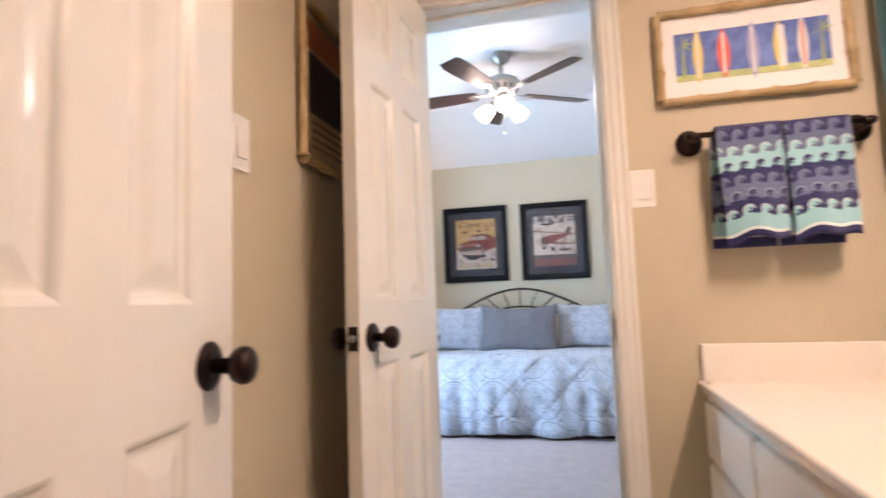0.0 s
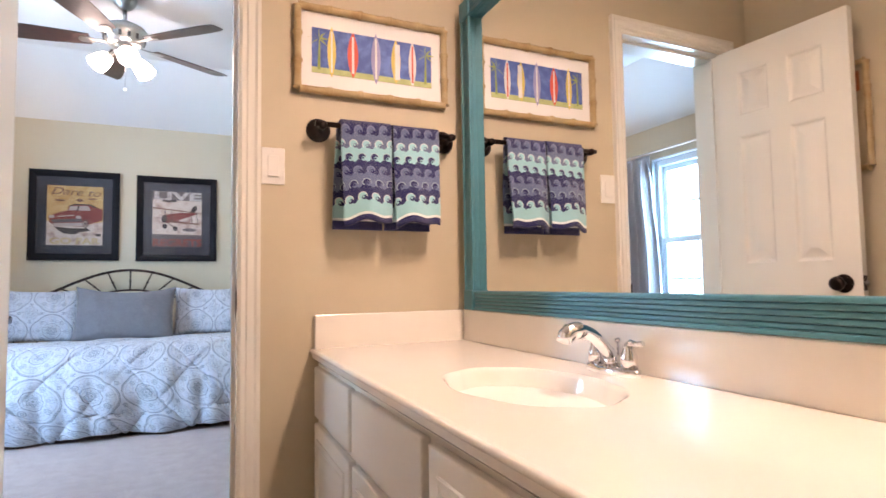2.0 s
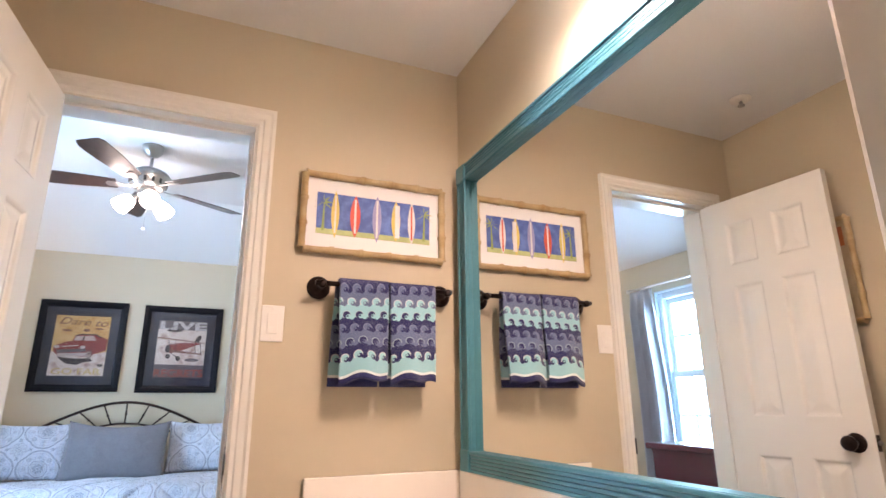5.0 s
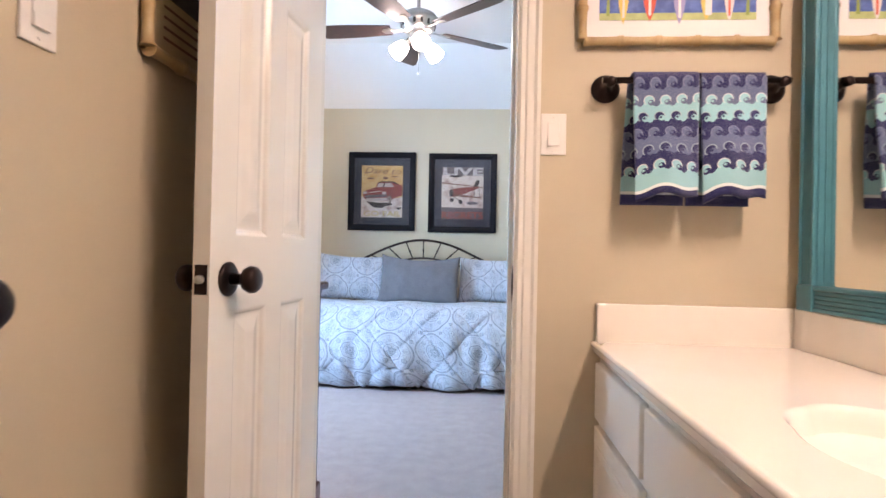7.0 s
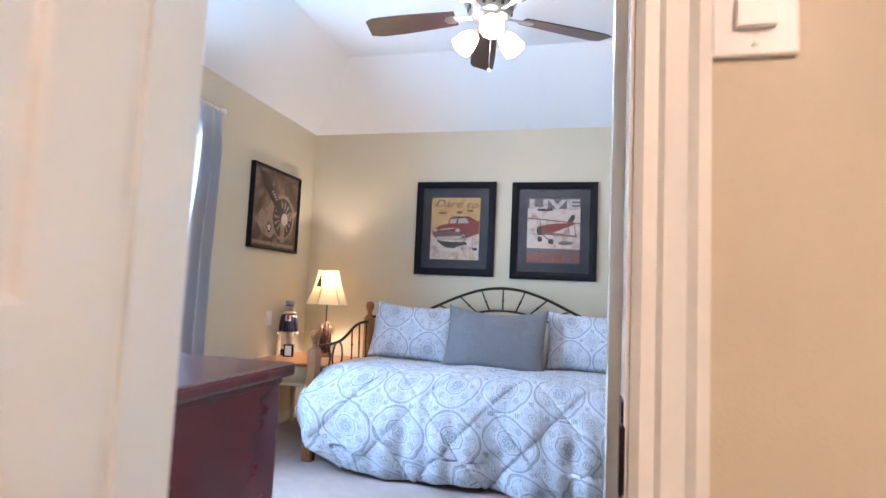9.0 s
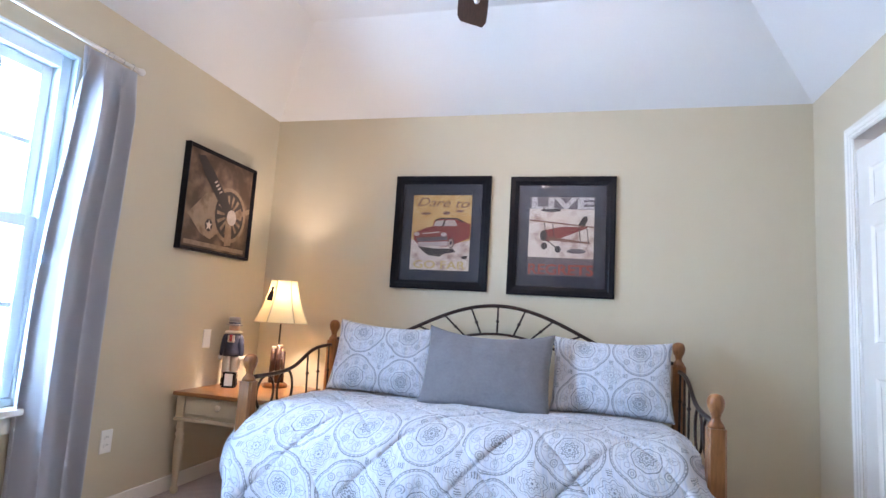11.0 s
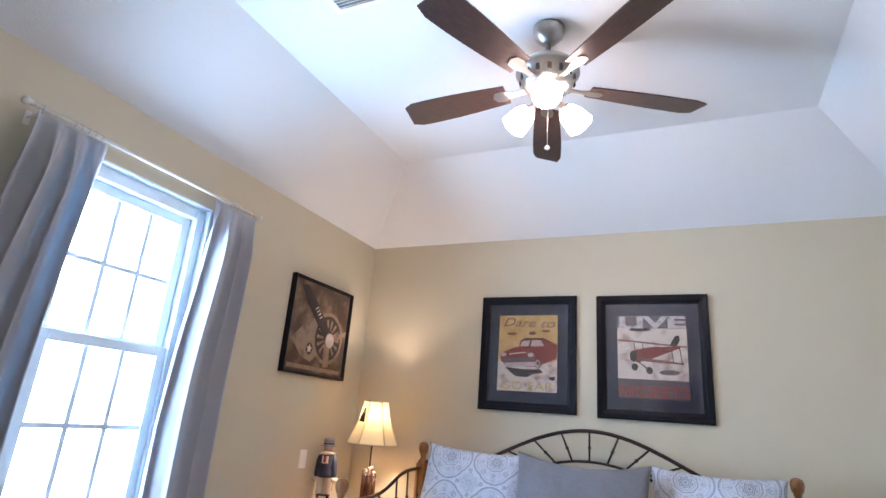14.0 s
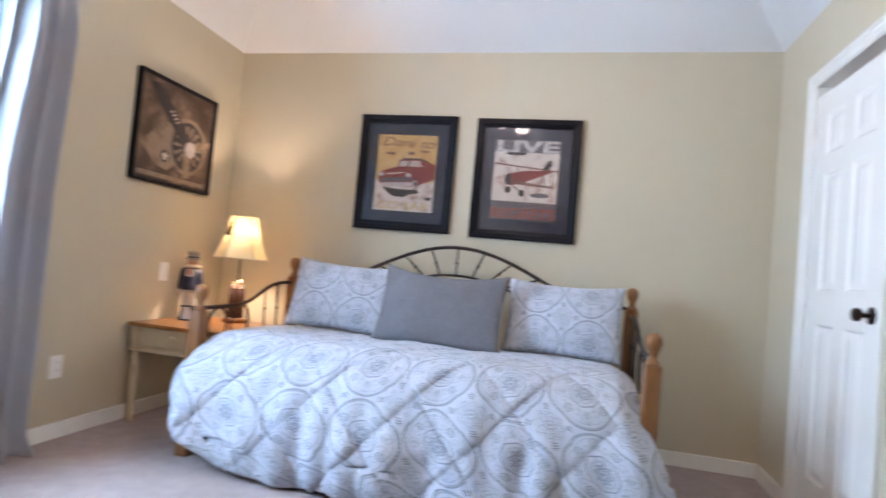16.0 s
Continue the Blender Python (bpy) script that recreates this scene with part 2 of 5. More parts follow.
def ink(name, c, vary=0.12, scale=14, dark=None, band=(0.45, 0.7), grain=0.06):
    return mat(name, c, 0.6, vary=vary, scale=scale, dark=dark, band=band, grain=grain)


m_mirror = bpy.data.materials.new("silvered_glass")
m_mirror.use_nodes = True
_b = m_mirror.node_tree.nodes["Principled BSDF"]
_b.inputs["Base Color"].default_value, _b.inputs["Metallic"].default_value, _b.inputs["Roughness"].default_value = (0.90, 0.91, 0.90, 1), 1.0, 0.012
m_glass = bpy.data.materials.new("window_glass")
m_glass.use_nodes = True
_b = m_glass.node_tree.nodes["Principled BSDF"]
_b.inputs["Transmission Weight"].default_value, _b.inputs["Roughness"].default_value, _b.inputs["IOR"].default_value = 1.0, 0.0, 1.02
m_pglass = bpy.data.materials.new("picture_glass")
m_pglass.use_nodes = True
_b = m_pglass.node_tree.nodes["Principled BSDF"]
_b.inputs["Transmission Weight"].default_value, _b.inputs["Roughness"].default_value, _b.inputs["IOR"].default_value = 1.0, 0.02, 1.42
m_shade = bpy.data.materials.new("linen_shade")
m_shade.use_nodes = True
_t = m_shade.node_tree
_b = _t.nodes["Principled BSDF"]
_b.inputs["Base Color"].default_value, _b.inputs["Roughness"].default_value = (0.78, 0.66, 0.42, 1), 0.9
_tr = _t.nodes.new("ShaderNodeBsdfTranslucent")
_tr.inputs[0].default_value = (0.86, 0.64, 0.28, 1)
_mx = _t.nodes.new("ShaderNodeMixShader")
_mx.inputs[0].default_value = 0.042
_t.links.new(_b.outputs[0], _mx.inputs[1]), _t.links.new(_tr.outputs[0], _mx.inputs[2])
_t.links.new(_mx.outputs[0], _t.nodes["Material Output"].inputs[0])
BULB = glow("lit_frosted_glass", (1.0, 0.86, 0.71), FAN_W * 0.62)
BULBEND = glow("lit_bulb_end", (1.0, 0.86, 0.71), FAN_W * 2.6)
GLOBE = glow("lit_vanity_bulb", (1.0, 0.795, 0.62), VANITY_W)
BELL = glow("lit_vanity_glass", (1.0, 0.81, 0.65), VANITY_W * 0.05)


# ---- mesh helpers ----
def box(bm, x0, y0, z0, x1, y1, z1, bevel=0.0):
    r = bmesh.ops.create_cube(bm, size=1.0, matrix=Matrix.Translation(((x0 + x1) / 2, (y0 + y1) / 2, (z0 + z1) / 2)) @ Matrix.Diagonal((abs(x1 - x0), abs(y1 - y0), abs(z1 - z0), 1)))
    if bevel:
        es = {e for v in r["verts"] for e in v.link_edges}
        bmesh.ops.bevel(bm, geom=list(es), offset=bevel, segments=2, affect="EDGES", profile=0.5)
    return bm


def boxed(*dims, bevel=0.0):
    return box(bmesh.new(), *dims, bevel=bevel)


def lathe(bm, profile, m=None, n=20, mi=0):
    """Turns (radius, height) pairs round z."""
    m = m or Matrix.Identity(4)
    rows = []
    for r, z in profile:
        rows.append([bm.verts.new(m @ Vector((r * math.cos(2 * math.pi * i / n), r * math.sin(2 * math.pi * i / n), z))) for i in range(n)])
    for a, b in zip(rows, rows[1:]):
        for i in range(n):
            f = bm.faces.new((a[i], a[(i + 1) % n], b[(i + 1) % n], b[i]))
            f.smooth, f.material_index = True, mi
    for row, flip in ((rows[0], True), (rows[-1], False)):
        f = bm.faces.new(row[::-1] if flip else row)
        f.material_index = mi
    return bm


def tube(bm, pts, r, n=8, closed=False):
    """A round bar along points; r is one radius or one for each point."""
    pts = [Vector(p) for p in pts]
    rs = r if isinstance(r, (list, tuple)) else [r] * len(pts)
    rows, side = [], None
    for i, p in enumerate(pts):
        if closed:
            d = pts[(i + 1) % len(pts)] - pts[i - 1]
        else:
            d = pts[min(i + 1, len(pts) - 1)] - pts[max(i - 1, 0)]
        d.normalize()
        if side is None:
            side = d.cross(Vector((0, 0, 1)) if abs(d.z) < 0.9 else Vector((1, 0, 0))).normalized()
        side = (side - d * side.dot(d)).normalized()
        up = d.cross(side)
        rows.append([bm.verts.new(p + (side * math.cos(2 * math.pi * k / n) + up * math.sin(2 * math.pi * k / n)) * rs[i]) for k in range(n)])
    pairs = list(zip(rows, rows[1:])) + ([(rows[-1], rows[0])] if closed else [])
    for a, b in pairs:
        for k in range(n):
            bm.faces.new((a[k], a[(k + 1) % n], b[(k + 1) % n], b[k])).smooth = True
    if not closed:
        bm.faces.new(rows[0][::-1])
        bm.faces.new(rows[-1])
    return bm


def slab(bm, pts, z0, z1, mi=0):
    """A flat outline in x, y, given thickness from z0 to z1."""
    a = [bm.verts.new((x, y, z0)) for x, y in pts]
    b = [bm.verts.new((x, y, z1)) for x, y in pts]
    fs = [bm.faces.new(b), bm.faces.new(a[::-1])]
    for i in range(len(pts)):
        j = (i + 1) % len(pts)
        fs.append(bm.faces.new((a[i], a[j], b[j], b[i])))
    for f in fs:
        f.material_index = mi
    return bm


def rect(x0, y0, x1, y1):
    return [(x0, y0), (x1, y0), (x1, y1), (x0, y1)]


def oval(cx, cy, rx, ry, n=20, a0=0.0):
    return [(cx + rx * math.cos(a0 + 2 * math.pi * i / n), cy + ry * math.sin(a0 + 2 * math.pi * i / n)) for i in range(n)]


def finish(name, bm, material, smooth=False):
    bmesh.ops.recalc_face_normals(bm, faces=bm.faces)
    me = bpy.data.meshes.new(name)
    bm.to_mesh(me)
    bm.free()
    for m in material if isinstance(material, (list, tuple)) else (material,):
        me.materials.append(m)
    if smooth:
        for p in me.polygons:
            p.use_smooth = True
    return me


def part(name, bm, material, parent, label="", smooth=False):
    ob = new(name, finish(name, bm, material, smooth))
    ob.parent = parent
    return tagged(ob, label)


def share(ob, m, parent=None):
    """Another piece on the same mesh."""
    o = new(ob.name.split(".")[0], ob.data)
    o.parent = parent or ob.parent
    o.matrix_basis = m
    return o


def structure(name, bm, material, label, category):
    return tagged(new(name, finish(name, bm, material)), label, category, kind="structure")


def thing(name, label, category, m=None, group="", kind=""):
    ob = new(name)
    ob.empty_display_size = 0.1
    ob.matrix_basis = m or Matrix.Identity(4)
    return tagged(ob, label, category, group, kind)


def facing(origin, right, up=(0, 0, 1)):
    """The pose of a thing on a wall: local x to the right, y up, z out of the wall."""
    r, u = Vector(right), Vector(up)
    m = Matrix((r, u, r.cross(u))).transposed().to_4x4()
    m.translation = origin
    return m


def sheet(name, f, nu, nv, material, uv=None, thick=0.0):
    """A surface over a grid; f(s, t) gives a place, uv(s, t) metres of cloth."""
    verts, faces, uvs = [], [], []
    for j in range(nv + 1):
        for i in range(nu + 1):
            verts.append(f(i / nu, j / nv))
            uvs.append(uv(i / nu, j / nv) if uv else (i / nu, j / nv))
    for j in range(nv):
        for i in range(nu):
            a = j * (nu + 1) + i
            faces.append((a, a + 1, a + nu + 2, a + nu + 1))
    me = bpy.data.meshes.new(name)
    me.from_pydata(verts, [], faces)
    layer = me.uv_layers.new(name="cloth")
    for loop in me.loops:
        layer.data[loop.index].uv = uvs[loop.vertex_index]
    for p in me.polygons:
        p.use_smooth = True
    me.materials.append(material)
    ob = new(name, me)
    if thick:
        sol = ob.modifiers.new("thickness", "SOLIDIFY")
        sol.thickness, sol.offset = thick, -1
    return ob


def words(text, size, material, parent, m, name="lettering", shear=0.0, width=None, bold=0.0):
    cu = bpy.data.curves.new(name, "FONT")
    cu.body, cu.size, cu.shear, cu.extrude, cu.offset, cu.align_x = text, size, shear, 0.0004, bold, "CENTER"
    tmp = bpy.data.objects.new(name, cu)
    me = bpy.data.meshes.new_from_object(tmp)
    bpy.data.objects.remove(tmp)
    if width and len(me.vertices):
        xs = [v.co.x for v in me.vertices]
        k = width / (max(xs) - min(xs))
        for v in me.vertices:
            v.co.x *= k
    me.materials.clear()
    me.materials.append(material)
    ob = new(name, me)
    ob.parent = parent
    ob.matrix_basis = m
    return ob


# ---- large structure ----
L, R, F, B, H = -2.40, 1.215, 2.00, 5.825, 2.505          # bedroom
BL, BR, BS, BF, BB, BH = -0.74, 0.792, 0.10, 0.25, 1.85, 2.455     # bathroom
DL, DR, DT = -0.568, 0.030, 2.068                        # doorway between them
NL, NR = -0.505, 0.40                                    # doorway behind
T = 0.12
WY0, WY1, WZ0, WZ1 = 3.367, 4.127, 0.605, 2.192             # window opening
CY0, CY1, CT = 4.63, 5.315, 2.115                        # closet doorway

bm = bmesh.new()
box(bm, L - T, F, -0.1, L, WY0, H), box(bm, L - T, WY1, -0.1, L, B, H)
box(bm, L - T, WY0, -0.1, L, WY1, WZ0 - 0.03), box(bm, L - T, WY0, WZ1, L, WY1, H)
structure("wall_west", bm, PAINT, "khaki painted bedroom wall with a window opening", "wall")
structure("wall_north", boxed(L - T, B, -0.1, R + T, B + T, H), PAINT, "plain khaki painted bedroom wall behind the daybed", "wall")
bm = bmesh.new()
box(bm, R, F, -0.1, R + T, CY0, H), box(bm, R, CY1, -0.1, R + T, B, H), box(bm, R, CY0, CT, R + T, CY1, H)
structure("wall_east", bm, PAINT, "khaki painted bedroom wall with a closet doorway", "wall")
bm = bmesh.new()
box(bm, L - T, BB, -0.1, DL, F, H), box(bm, DR, BB, -0.1, R + T, F, H), box(bm, DL, BB, DT, DR, F, H)
structure("wall_between", bm, PAINT, "khaki painted wall with the doorway between bathroom and bedroom", "wall")
structure("wall_bath_west", boxed(BL - T, BS, -0.1, BL, BB, BH + 0.1), PAINT, "khaki painted bathroom wall beside the doors", "wall")
structure("wall_bath_east", boxed(BR, BS, -0.1, BR + T, BB, BH + 0.1), PAINT, "khaki painted bathroom wall behind the vanity mirror", "wall")
bm = bmesh.new()
box(bm, -1.3, BS, -0.1, NL, BF, BH + 0.1), box(bm, NR, BS, -0.1, 1.3, BF, BH + 0.1), box(bm, NL, BS, DT, NR, BF, BH + 0.1)
structure("wall_bath_south", bm, PAINT, "khaki painted bathroom wall with the hall doorway", "wall")
bm = bmesh.new()
box(bm, -1.3 - T, -1.4, -0.1, -1.3, BF, BH + 0.1), box(bm, 1.3, -1.4, -0.1, 1.3 + T, BF, BH + 0.1), box(bm, -1.3, -1.4, -0.1, 1.3, -1.4 + T, BH + 0.1)
structure("wall_hall", bm, PAINT, "plain khaki walls that close the hall", "wall")
structure("floor_bedroom", boxed(L - T, F - 0.06, -0.06, R + T, B + T, 0.0), CARPET, "beige-mauve cut pile carpet", "floor")
structure("floor_bath", boxed(-1.42, -1.4, -0.06, 1.42, F - 0.06, -0.004), BFLOOR, "beige vinyl bathroom floor", "floor")
structure("ceiling_bath", boxed(-1.42, -1.4, BH, 1.42, BB, BH + 0.1), CEIL, "flat white textured bathroom ceiling", "ceiling")

# tray ceiling: four slopes up to a flat middle
FX0, FX1, FY0, FY1, FZ = -1.826, 0.676, 2.583, 5.20, 2.93
bm = bmesh.new()
o = [bm.verts.new(p) for p in ((L, F, H), (R, F, H), (R, B, H), (L, B, H))]
i_ = [bm.verts.new(p) for p in ((FX0, FY0, FZ), (FX1, FY0, FZ), (FX1, FY1, FZ), (FX0, FY1, FZ))]
for k in range(4):
    bm.faces.new((o[k], o[(k + 1) % 4], i_[(k + 1) % 4], i_[k]))
bm.faces.new(i_)
g = bmesh.ops.extrude_face_region(bm, geom=list(bm.faces))
for v in g["geom"]:
    if isinstance(v, bmesh.types.BMVert):
        v.co.z += 0.12
structure("ceiling_bedroom", bm, CEIL, "white textured tray ceiling with sloped sides", "ceiling")

# baseboards
bm = bmesh.new()
for d in ((L, F + 0.55, 0, L + 0.014, B, 0.085), (L + 0.014, B - 0.014, 0, R - 0.014, B, 0.085), (R - 0.014, CY1 + 0.085, 0, R, B, 0.085), (R - 0.014, F, 0, R, CY0 - 0.085, 0.085)):
    box(bm, *d, bevel=0.004)
structure("baseboard", bm, TRIM, "low white painted baseboard", "baseboard")


def casing(bm, span, face, top, out, axis="x", w=0.062):
    """Moulded casing round a doorway; face: the wall's plane, out: which way it stands proud."""
    a, b = span
    prof = ((0.0, 0.006), (0.008, 0.013), (0.020, 0.012), (0.025, 0.016), (0.044, 0.016), (0.052, 0.021), (w, 0.021), (w, 0.0))
    def put(s, z, d):
        return (s, face + out * d, z) if axis == "x" else (face + out * d, s, z)
    rows = []
    for d, h in prof:
        rows.append([bm.verts.new(put(*p, h)) for p in ((a - d, 0.0), (a - d, top + d), (b + d, top + d), (b + d, 0.0))])
    for r0, r1 in zip(rows, rows[1:]):
        for k in range(3):
            bm.faces.new((r0[k], r0[k + 1], r1[k + 1], r1[k]))


def jamb(bm, span, y0, y1, top, axis="x"):
    a, b = span
    for s0, s1, z0, z1 in ((a, a + 0.004, 0, top), (b - 0.004, b, 0, top), (a, b, top - 0.004, top)):
        if axis == "x":
            box(bm, s0, y0, z0, s1, y1, z1)
        else:
            box(bm, y0, s0, z0, y1, s1, z1)


bm = bmesh.new()
casing(bm, (DL, DR), BB, DT, -1), casing(bm, (DL, DR), F, DT, 1), jamb(bm, (DL, DR), BB - 0.004, F + 0.004, DT)
box(bm, DR - 0.016, BB + 0.045, 0, DR - 0.004, BB + 0.085, DT - 0.004), box(bm, DL + 0.004, BB + 0.045, 0, DL + 0.014, BB + 0.085, DT - 0.004)
box(bm, DL + 0.014, BB + 0.045, DT - 0.016, DR - 0.016, BB + 0.085, DT - 0.004)
frame_ob = structure("door_frame_1", bm, TRIM, "white moulded casing and jamb of the bathroom doorway", "door frame")
bm = boxed(DR - 0.006, BB + 0.004, 0.93, DR - 0.002, BB + 0.032, 1.03, bevel=0.001)
box(bm, DR - 0.008, BB - 0.008, 0.95, DR - 0.003, BB + 0.006, 1.01, bevel=0.002)
part("strike_plate", bm, BRONZE, frame_ob, "dark bronze strike plate")
bm = bmesh.new()
casing(bm, (NL, NR), BF, DT, 1), jamb(bm, (NL, NR), BS - 0.004, BF + 0.004, DT)
structure("door_frame_2", bm, TRIM, "white moulded casing of the hall doorway", "door frame")
bm = bmesh.new()
casing(bm, (CY0, CY1), R, CT, -1, axis="y"), jamb(bm, (CY0, CY1), R - 0.004, R + T, CT, axis="y")
structure("door_frame_3", bm, TRIM, "white moulded casing of the closet doorway", "door frame")


# ---- doors ----
def panel_face(bm, x0, x1, z0, z1, y, s):
    prof = ((0.0, 0.0), (0.002, 0.0006), (0.005, 0.0022), (0.008, 0.005), (0.010, 0.0082), (0.013, 0.0095), (0.018, 0.0098), (0.023, 0.0092), (0.034, 0.006), (0.046, 0.0028), (0.050, 0.0020), (0.054, 0.0018))
    rows = []
    for d, h in prof:
        rows.append([bm.verts.new((x, y - s * h, z)) for x, z in ((x0 + d, z0 + d), (x1 - d, z0 + d), (x1 - d, z1 - d), (x0 + d, z1 - d))])
    for a, b in zip(rows, rows[1:]):
        for k in range(4):
            bm.faces.new((a[k], a[(k + 1) % 4], b[(k + 1) % 4], b[k])).smooth = True
    for r in rows[1:]:
        for k in range(4):
            e = bm.edges.get((r[k], r[(k + 1) % 4]))
            if e:
                e.smooth = True
    for r0, r1 in zip(rows, rows[1:]):
        for k in range(4):
            bm.edges.get((r0[k], r1[k])).smooth = False
    bm.faces.new(rows[-1])


def knob(parent, x, z, y, s):
    """A round knob on a rose, standing out along s."""
    m = Matrix.Translation((x, y, z)) @ pose(0, 0, 0, -90 * s)
    k = part("door_knob", lathe(bmesh.new(), ((0.012, 0.004), (0.011, 0.030), (0.014, 0.034), (0.023, 0.040), (0.0275, 0.050), (0.026, 0.060), (0.020, 0.066), (0.008, 0.068), (0.001, 0.068)), m, 28), BRONZE, parent, "dark bronze round knob", True)
    part("rose", lathe(bmesh.new(), ((0.034, 0.0), (0.035, 0.004), (0.030, 0.008), (0.015, 0.010)), m, 28), BRONZE, k)


def six_panel_door(name, label, m, w, t=0.035, h=2.05, latch=True, sides=(-1, 1), stile=None, mullion=None, backset=0.062):
    """Hinged at x = 0; the leaf runs to x = w, its faces at y = 0 and y = t."""
    d = thing(name, label, "door", m, kind="structure")
    st, mu = stile or 0.105 * w / 0.62, mullion or 0.09 * w / 0.62
    pw = (w - 2 * st - mu) / 2
    cols = ((st, st + pw), (st + pw + mu, w - st))
    rows = ((0.222, 0.935), (1.088, 1.65), (1.74, 1.94))
    bm = bmesh.new()
    for x0, x1 in ((0, st), (w - st, w)):
        box(bm, x0, 0, 0.01, x1, t, h)
    zs = [0.01] + [z for r in rows for z in r] + [h]
    for z0, z1 in zip(zs[::2], zs[1::2]):
        box(bm, st, 0, z0, w - st, t, z1)
    for z0, z1 in rows:
        box(bm, st + pw, 0, z0, st + pw + mu, t, z1)
    part("leaf", bm, DOORP, d)
    for x0, x1 in cols:
        for z0, z1 in rows:
            bm = bmesh.new()
            panel_face(bm, x0, x1, z0, z1, 0.0, -1), panel_face(bm, x0, x1, z0, z1, t, 1)
            part("panel", bm, DOORP, d)
    for s in sides:
        knob(d, w - backset, 1.0, t if s > 0 else 0.0, s)
    if latch:
        bm = boxed(w - 0.0005, t / 2 - 0.013, 0.973, w + 0.0015, t / 2 + 0.013, 1.029, bevel=0.0006)
        lp = part("latch_plate", bm, BRONZE, d, "dark bronze latch plate")
        part("latch_bolt", lathe(bmesh.new(), ((0.0085, 0.0), (0.0085, 0.008), (0.006, 0.011)), Matrix.Translation((w + 0.001, t / 2, 1.001)) @ pose(0, 0, 0, 0, 90), 14), NICKEL, lp, "worn steel latch bolt", True)
    for z in (0.25, 1.05, 1.80):
        part("hinge", tube(bmesh.new(), ((-0.004, -0.006, z - 0.045), (-0.004, -0.006, z + 0.045)), 0.006), PLASTIC, d)
    return d


ax = Vector((-0.050, -0.53, 0)).normalized()
six_panel_door("door_1", "white six-panel door standing open into the bathroom", Matrix(((ax.x, -ax.y, 0, DL + 0.009), (ax.y, ax.x, 0, BB - 0.010), (0, 0, 1, 0), (0, 0, 0, 1))), 0.530)
ax = Vector((-0.155, 0.988, 0)).normalized()
six_panel_door("door_2", "white six-panel hall door swung open against the bathroom wall", Matrix(((ax.x, -ax.y, 0, -0.520), (ax.y, ax.x, 0, 0.278), (0, 0, 1, 0), (0, 0, 0, 1))), 0.61, sides=(-1,), stile=0.115, mullion=0.097, backset=0.076)
six_panel_door("door_3", "closed white six-panel closet door", Matrix(((0, 1, 0, R + 0.007), (-1, 0, 0, CY1 - 0.007), (0, 0, 1, 0), (0, 0, 0, 1))), 0.671, latch=False, sides=(-1,))

# ---- window ----
win = thing("window_1", "white double-hung window with grilles and a deep sill", "window", kind="structure")
bm = bmesh.new()
for d in ((L - T, WY0, WZ0, L, WY0 + 0.012, WZ1), (L - T, WY1 - 0.012, WZ0, L, WY1, WZ1), (L - T, WY0 + 0.012, WZ1 - 0.012, L, WY1 - 0.012, WZ1)):
    box(bm, *d)
for y0, y1, z0, z1 in ((WY0 + 0.012, WY0 + 0.062, WZ0, WZ1 - 0.012), (WY1 - 0.062, WY1 - 0.012, WZ0, WZ1 - 0.012), (WY0 + 0.062, WY1 - 0.062, WZ1 - 0.075, WZ1 - 0.012), (WY0 + 0.062, WY1 - 0.062, WZ0, WZ0 + 0.035)):
    box(bm, L - T + 0.002, y0, z0, L - 0.035, y1, z1, bevel=0.004)
part("window_frame", bm, VINYL_DAYLIT, win)
bm = boxed(L - 0.11, WY0 - 0.06, WZ0 - 0.03, L + 0.055, WY1 + 0.06, WZ0, bevel=0.006)
part("window_sill", bm, TRIM, win)
part("apron", boxed(L, WY0 - 0.045, WZ0 - 0.105, L + 0.016, WY1 + 0.045, WZ0 - 0.031, bevel=0.004), TRIM, win)


def sash(z0, z1, x):
    y0, y1, w = WY0 + 0.064, WY1 - 0.064, 0.050
    bm = bmesh.new()
    for d in ((y0, y0 + w, z0, z1), (y1 - w, y1, z0, z1), (y0 + w, y1 - w, z0, z0 + w), (y0 + w, y1 - w, z1 - w, z1)):
        box(bm, x - 0.016, d[0], d[2], x + 0.016, d[1], d[3], bevel=0.003)
    s = part("sash", bm, VINYL_DAYLIT, win)
    gy = [y0 + w + (y1 - y0 - 2 * w) * k / 3 for k in (1, 2)]
    gz = (z0 + z1) / 2
    for y in gy:
        part("grille_bar", boxed(x - 0.005, y - 0.011, z0 + w, x + 0.008, y + 0.011, z1 - w), VINYL_DAYLIT, s)
    part("grille_bar", boxed(x - 0.0045, y0 + w, gz - 0.011, x + 0.0085, y1 - w, gz + 0.011), VINYL_DAYLIT, s)
    g = part("pane", boxed(x - 0.010, y0 + w, z0 + w, x - 0.007, y1 - w, z1 - w), m_glass, s, "clear glass pane")
    g.visible_shadow = False


sash(WZ0 + 0.037, 1.420, L - 0.060)
sash(1.385, WZ1 - 0.077, L - 0.095)


def haze_pattern(t, u, v):
    n = noise_of(t, t.nodes["Texture Coordinate"].outputs["Object"], 1.6, 8.0)
    m = noise_of(t, t.nodes["Texture Coordinate"].outputs["Object"], 0.5, 2.0)
    f = ((n * 0.7 + m * 0.3 - 0.47) * 9.0).op("ADD", 0.0, clamp=True)
    return mixc(t, f, (0.50, 0.88, 1.0), (0.13, 0.31, 0.36))


